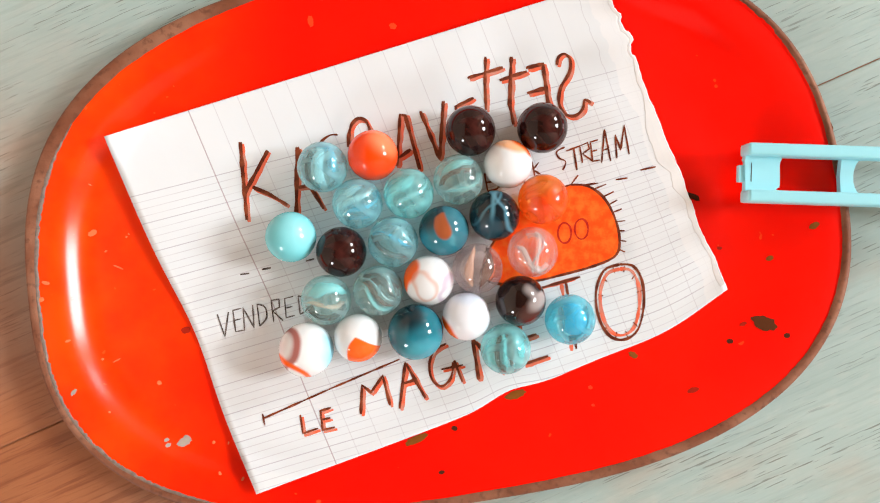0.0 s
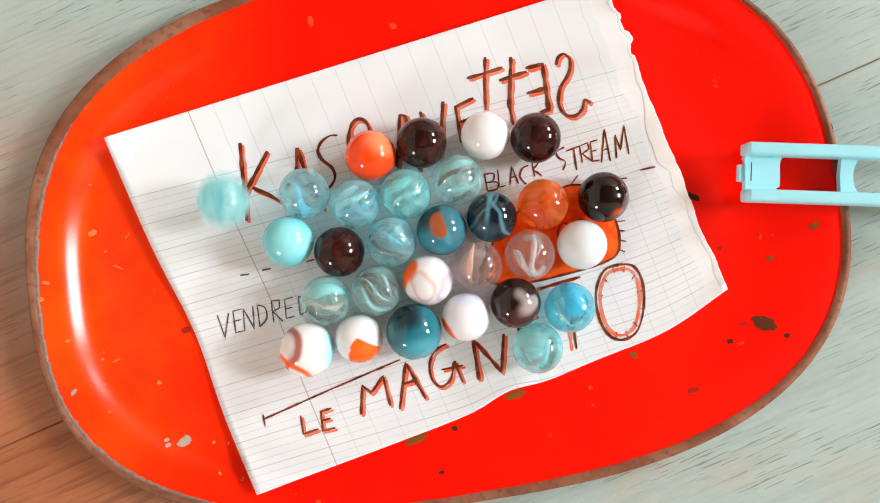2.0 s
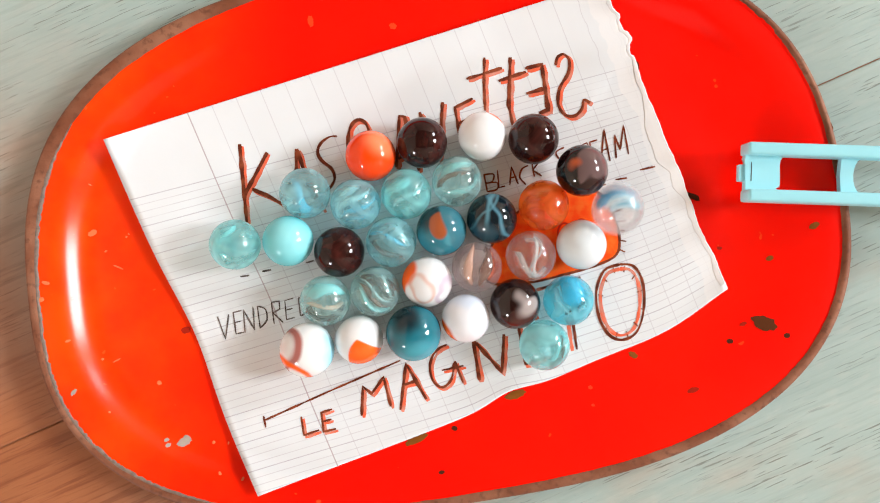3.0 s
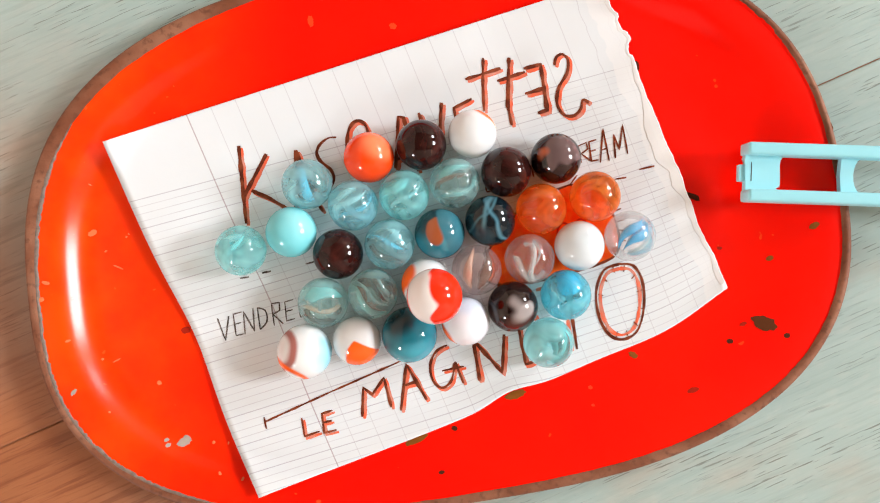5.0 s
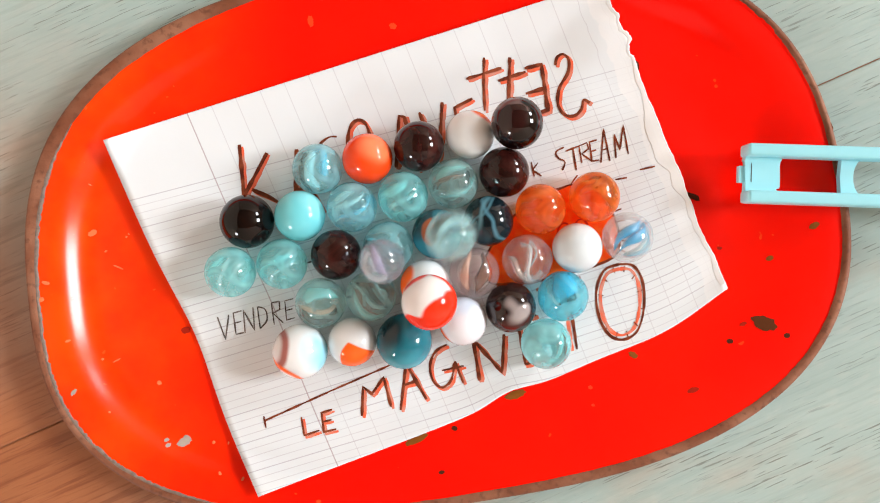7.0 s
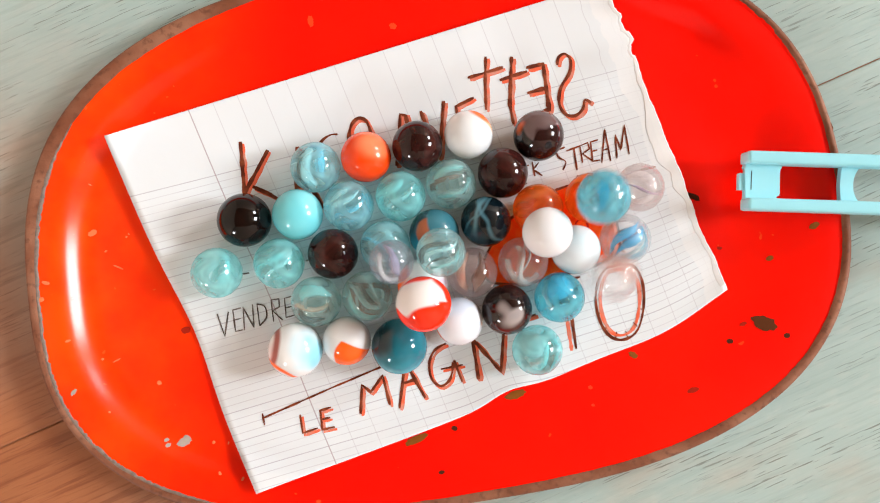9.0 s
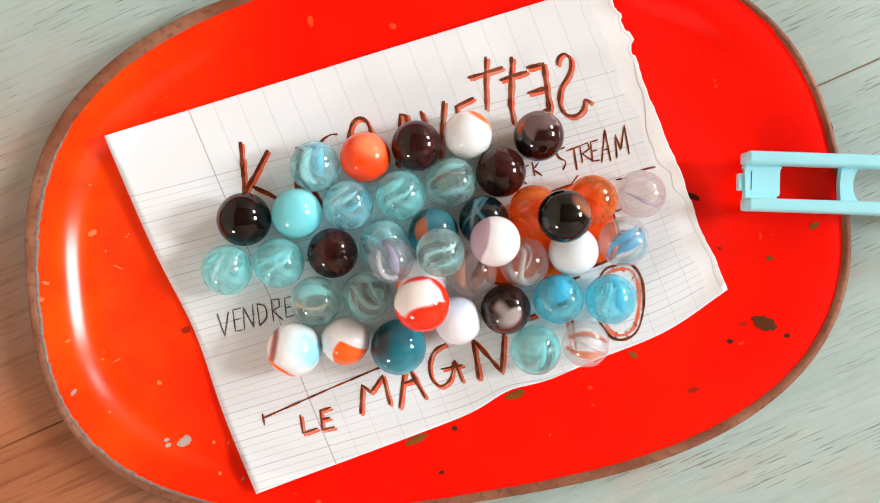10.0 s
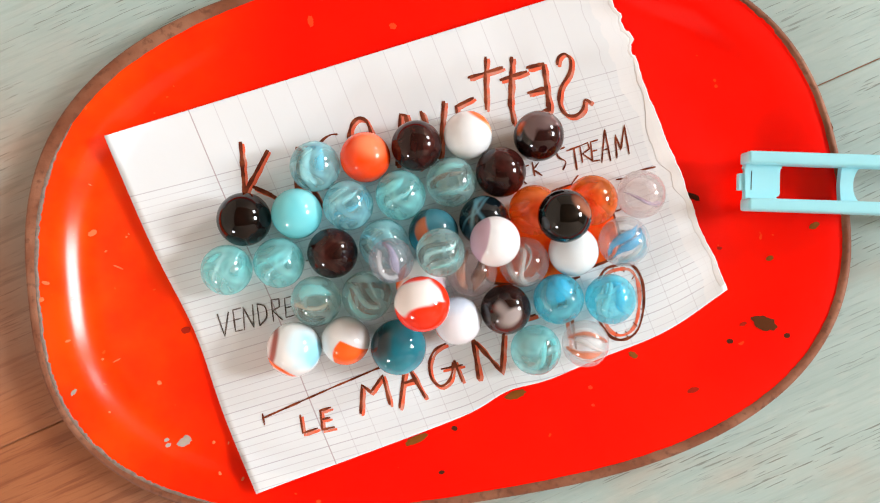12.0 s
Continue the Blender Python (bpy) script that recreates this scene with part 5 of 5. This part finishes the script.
    roll(24, [(0, 24.9, -15.2, 8.6), (0.4, 24.9, -15.2, 8.6), (0.6, 24.2, -15.6, 8.6), (1, 24.2, -15.6, 8.6), (1.1, 23.3, -15.8, 8.6), (1.7, 23.3, -15.8, 8.6), (2.2, 23.4, -15.9, 8.6), (2.8, 23.4, -15.9, 8.6), (3.2, 23.1, -16.4, 8.6), (3.4, 23.1, -16.4, 8.6), (4.7, 22.5, -17.0, 8.6), (5.6, 22.5, -17.0, 8.6), (5.8, 22.3, -17.1, 8.6), (6.8, 22.3, -17.1, 8.6), (7.1, 21.7, -17.3, 8.6), (7.5, 21.7, -17.3, 8.6), (8.5, 20.9, -17.8, 8.6), (8.8, 20.9, -17.8, 8.6), (9.2, 20.5, -18.0, 8.6), (9.8, 20.5, -18.0, 8.6), (10, 20.3, -17.9, 8.6), (12, 20.3, -17.9, 8.6)])
    roll(25, [(0, 40.2, -21.0, 8.6), (0.4, 40.2, -21.0, 8.6), (0.6, 39.9, -19.6, 8.6), (1, 39.9, -19.6, 8.6), (1.1, 40.1, -17.3, 8.6), (2.8, 40.1, -17.3, 8.6), (3.2, 39.3, -12.9, 8.6), (3.4, 39.3, -12.9, 8.6), (4.7, 38.9, -13.4, 8.6), (5.6, 38.9, -13.4, 8.6), (5.8, 38.6, -13.5, 8.6), (6.8, 38.6, -13.5, 8.6), (7.1, 37.8, -13.9, 8.6), (7.5, 37.8, -13.9, 8.6), (8.5, 37.0, -14.1, 8.6), (8.8, 37.0, -14.1, 8.6), (9.2, 36.8, -14.2, 8.6), (9.8, 36.8, -14.2, 8.6), (10, 36.6, -14.7, 8.6), (12, 36.6, -14.7, 8.6)])
    roll(26, [(0, 20.3, -30.1, 8.6), (0.4, 20.3, -30.1, 8.6), (0.5, 18.4, -30.2, 8.6), (0.6, 25.3, -31.1, 8.6), (1, 25.3, -31.1, 8.6), (1.1, 29.6, -30.0, 8.6), (1.7, 29.6, -30.0, 8.6), (2.2, 30.5, -29.8, 8.6), (2.8, 30.5, -29.8, 8.6), (3.2, 34.0, -28.0, 8.6), (3.4, 34.0, -28.0, 8.6), (4.7, 33.5, -28.1, 8.6), (5.6, 33.5, -28.1, 8.6), (5.8, 33.3, -28.1, 8.6), (6.8, 33.3, -28.1, 8.6), (7.1, 32.6, -28.6, 8.6), (7.5, 32.6, -28.6, 8.6), (8.5, 30.0, -30.5, 8.6), (8.8, 30.0, -30.5, 8.6), (9.2, 30.1, -30.3, 8.6), (9.8, 30.1, -30.3, 8.6), (10, 29.6, -30.4, 8.6), (12, 29.6, -30.4, 8.6)])
    roll(27, [(0, 272.0, 16.1, 20.8), (0.12, 272.0, 16.1, 20.8), (0.3, 140.5, 21.7, 20.8), (0.4, 73.8, 22.7, 26.0), (0.5, 46.6, 10.2, 14.0), (0.6, 44.3, 3.3, 8.5), (1, 44.3, 3.3, 8.5), (1.1, 43.9, 2.1, 8.5), (2.8, 43.9, 2.1, 8.5), (3.2, 43.5, 2.2, 8.5), (3.4, 43.5, 2.2, 8.5), (4.7, 43.1, 1.8, 8.5), (5.6, 43.1, 1.8, 8.5), (5.8, 42.9, 1.8, 8.5), (6.8, 42.9, 1.8, 8.5), (7.1, 42.3, 0.9, 8.5), (7.5, 42.3, 0.9, 8.5), (8.5, 41.9, 0.7, 8.5), (9.8, 41.9, 0.5, 8.5), (10, 41.3, 0.1, 8.5), (12, 41.3, 0.1, 8.5)])
    roll(28, [(0, 289.5, 15.5, 20.8), (0.6, 289.5, 15.5, 20.8), (0.9, 150.4, 21.3, 20.8), (1, 107.7, 22.5, 20.8), (1.1, 47.0, 18.3, 12.0), (1.2, 51.0, 16.3, 8.6), (1.7, 50.5, 16.8, 8.6), (2.8, 50.5, 16.8, 8.6), (3, 42.8, 24.4, 14.0), (3.1, 46.7, 20.1, 8.6), (3.2, 48.9, 17.1, 8.6), (3.55, 48.9, 17.1, 8.6), (3.8, 35.8, 28.7, 8.6), (5.6, 35.8, 28.7, 8.6), (5.8, 35.5, 28.8, 8.6), (6.8, 35.5, 28.8, 8.6), (7, 23.0, 38.4, 16.0), (7.1, 30.7, 36.1, 8.6), (7.5, 30.7, 36.1, 8.6), (8.5, 30.4, 35.6, 8.6), (8.8, 30.4, 35.6, 8.6), (9.2, 30.5, 35.9, 8.6), (9.8, 30.5, 35.9, 8.6), (10, 30.5, 35.7, 8.6), (12, 30.5, 35.7, 8.6)])
    roll(29, [(0, 307.0, 14.9, 20.8), (1.4, 307.0, 14.9, 20.8), (1.7, 107.7, 22.5, 20.8), (1.8, 40.3, 15.9, 27.0), (1.9, -33.3, 28.5, 26.0), (2, -66.0, 15.6, 12.0), (2.1, -62.3, -3.1, 8.6), (2.2, -64.2, 4.0, 8.6), (2.8, -63.3, 2.4, 8.6), (3.2, -63.4, 2.1, 8.6), (3.4, -63.4, 2.1, 8.6), (4.7, -61.6, 0.3, 8.6), (5.2, -61.6, 0.3, 8.6), (5.4, -54.3, 0.1, 8.6), (5.6, -54.3, 0.1, 8.6), (5.8, -48.4, -3.9, 8.6), (6.8, -48.4, -3.9, 8.6), (7.1, -49.0, -3.8, 8.6), (7.5, -49.0, -3.8, 8.6), (8.5, -49.9, -3.8, 8.6), (8.8, -49.9, -3.8, 8.6), (9.2, -49.6, -3.6, 8.6), (9.8, -49.6, -3.6, 8.6), (10, -49.8, -3.5, 8.6), (12, -49.8, -3.5, 8.6)])
    roll(30, [(0, 324.5, 14.3, 20.8), (2.5, 324.5, 14.3, 20.8), (2.8, 133.9, 21.8, 20.8), (2.9, 71.1, 22.3, 24.0), (3, 53.8, 12.9, 13.0), (3.1, 57.4, 9.2, 8.6), (3.2, 58.8, 4.8, 8.6), (3.4, 58.8, 4.8, 8.6), (4.7, 58.7, 4.8, 8.6), (5.6, 58.7, 4.8, 8.6), (5.8, 58.4, 4.8, 8.6), (6.8, 58.4, 4.8, 8.6), (7.1, 57.8, 4.3, 8.6), (7.5, 57.8, 4.3, 8.6), (8.5, 57.3, 4.3, 8.6), (8.8, 57.3, 4.3, 8.6), (9.2, 57.2, 3.3, 8.6), (9.8, 57.2, 3.3, 8.6), (10, 56.9, 3.1, 8.6), (12, 56.9, 3.1, 8.6)])
    roll(31, [(0, 359.5, 13.1, 20.8), (3.8, 359.5, 13.1, 20.8), (4.1, 133.9, 21.8, 20.8), (4.2, 66.3, 18.8, 27.0), (4.35, 18.6, -3.5, 26.0), (4.5, -0.6, -12.4, 25.0), (4.7, -1.6, -12.9, 23.8), (6.8, -1.6, -13.1, 23.8), (7.1, -3.6, -15.2, 23.5), (7.5, -3.6, -15.2, 23.5), (8.5, -4.6, -15.2, 23.5), (8.8, -4.6, -15.2, 23.5), (9.2, -4.9, -15.2, 23.3), (9.8, -4.9, -15.2, 23.3), (10, -5.2, -15.2, 23.3), (12, -5.2, -15.2, 23.3)], (7.0, 82))
    roll(32, [(0, 342.0, 13.7, 20.8), (3.2, 342.0, 13.7, 20.8), (3.5, 133.9, 21.8, 20.8), (3.6, 67.3, 20.7, 24.0), (3.75, 50.0, 16.7, 8.6), (4.7, 47.9, 17.0, 8.6), (6.8, 47.9, 17.0, 8.6), (7.1, 47.6, 16.8, 8.6), (7.5, 47.6, 16.8, 8.6), (8.5, 46.4, 17.1, 8.6), (8.8, 46.4, 17.1, 8.6), (9.2, 46.5, 16.0, 8.6), (9.8, 46.5, 16.0, 8.6), (10, 47.0, 15.8, 8.6), (12, 47.0, 15.8, 8.6)])
    roll(33, [(0, 377.0, 12.5, 20.8), (4.8, 377.0, 12.5, 20.8), (5.1, 133.9, 21.8, 20.8), (5.2, 72.7, 26.0, 27.0), (5.3, -27.7, 15.9, 27.0), (5.4, -69.4, -6.4, 9.1), (5.6, -71.1, -0.7, 9.1), (5.8, -59.2, 9.1, 9.1), (6.8, -59.2, 9.1, 9.1), (7.1, -59.6, 9.3, 9.1), (7.5, -59.6, 9.3, 9.1), (8.5, -60.4, 9.6, 9.1), (8.8, -60.4, 9.6, 9.1), (9.2, -60.2, 9.7, 9.1), (9.8, -60.2, 9.7, 9.1), (10, -60.4, 9.9, 9.1), (12, -60.4, 9.9, 9.1)])
    roll(34, [(0, 394.5, 11.9, 20.8), (5.2, 394.5, 11.9, 20.8), (5.5, 135.6, 21.8, 20.8), (5.6, -78.4, 13.0, 12.0), (5.7, -73.6, -16.0, 8.6), (5.8, -65.4, -5.6, 8.6), (6.8, -64.4, -6.5, 8.6), (7.1, -64.9, -6.3, 8.6), (7.5, -64.9, -6.3, 8.6), (8.5, -65.9, -6.0, 8.6), (8.8, -65.9, -6.0, 8.6), (8.9, -69.6, -6.2, 8.6), (9, -69.0, -6.6, 8.6), (9.1, -68.0, -6.2, 8.6), (9.2, -65.8, -5.9, 8.6), (9.8, -65.8, -5.9, 8.6), (10, -65.9, -5.7, 8.6), (12, -65.9, -5.7, 8.6)])
    roll(35, [(0, 429.5, 10.8, 20.8), (6.5, 429.5, 10.8, 20.8), (6.8, 143.8, 21.3, 20.8), (6.9, 73.0, 23.7, 26.0), (7, 3.0, 4.6, 26.0), (7.1, 1.2, -0.2, 22.2), (7.5, 1.2, -0.2, 22.2), (8.5, 0.2, -0.2, 22.2), (8.8, 0.2, -0.2, 22.2), (9.2, 0.3, -0.3, 22.1), (9.8, 0.3, -0.3, 22.1), (10, 0.2, -0.3, 22.0), (12, 0.2, -0.3, 22.0)])
    roll(36, [(0, 412.0, 11.3, 20.8), (6.5, 412.0, 11.3, 20.8), (6.8, 133.9, 21.8, 20.8), (6.9, 44.0, 17.1, 26.0), (7, -17.0, -2.9, 24.0), (7.1, -13.4, -3.3, 21.8), (7.5, -13.4, -3.3, 21.8), (8.5, -14.0, -3.3, 21.8), (8.8, -14.0, -3.3, 21.8), (9.2, -14.2, -2.8, 21.6), (9.8, -14.2, -2.8, 21.6), (10, -14.2, -2.6, 21.6), (12, -14.2, -2.6, 21.6)])
    roll(37, [(0, 447.0, 10.2, 20.8), (7.05, 447.0, 10.2, 20.8), (7.3, 447.0, 9.8, 20.8), (7.6, 133.9, 20.7, 20.8), (7.7, 74.6, 17.3, 26.0), (7.85, 32.5, 7.8, 24.0), (8.5, 31.4, 5.5, 21.7), (8.8, 31.4, 5.5, 21.7), (9.2, 31.3, 5.6, 21.4), (9.8, 31.3, 5.6, 21.4), (9.9, 21.9, 8.3, 23.0), (10, 16.0, 2.9, 21.9), (12, 16.0, 2.9, 21.9)])
    roll(38, [(0, 464.5, 9.6, 20.8), (7.05, 464.5, 9.6, 20.8), (7.9, 464.5, 8.2, 20.8), (8.2, 133.9, 20.0, 20.8), (8.3, 85.8, 20.5, 26.0), (8.45, 65.3, 17.9, 8.3), (8.5, 61.5, 22.0, 8.3), (8.8, 61.5, 22.0, 8.3), (9.2, 62.2, 17.7, 8.3), (12, 62.2, 17.7, 8.3)])
    roll(39, [(0, 482.0, 9.0, 20.8), (7.05, 482.0, 9.0, 20.8), (8.5, 482.0, 6.7, 20.8), (8.8, 133.9, 19.4, 20.8), (8.9, 81.2, 7.2, 20.0), (9, 52.5, -7.5, 14.0), (9.1, 47.3, -27.5, 8.1), (9.2, 45.9, -29.2, 8.1), (9.8, 45.9, -29.2, 8.1), (10, 45.0, -28.5, 8.1), (12, 45.0, -28.5, 8.1)])
    roll(40, [(0, 499.5, 8.4, 20.8), (7.05, 499.5, 8.4, 20.8), (8.6, 499.5, 6.0, 20.8), (8.9, 133.9, 19.4, 20.8), (9, 46.8, 15.6, 25.0), (9.1, 47.2, -0.3, 18.0), (9.2, 53.4, -15.4, 8.6), (9.8, 53.4, -15.4, 8.6), (10, 52.7, -14.7, 8.6), (12, 52.7, -14.7, 8.6)])
    roll(41, [(0, 517.0, 7.8, 20.8), (7.05, 517.0, 7.8, 20.8), (9.5, 517.0, 5.4, 20.8), (9.8, 133.9, 19.4, 20.8), (9.9, 39.3, 6.1, 25.0), (10, 36.2, 10.3, 22.0), (12, 36.2, 10.3, 22.0)])


motions()
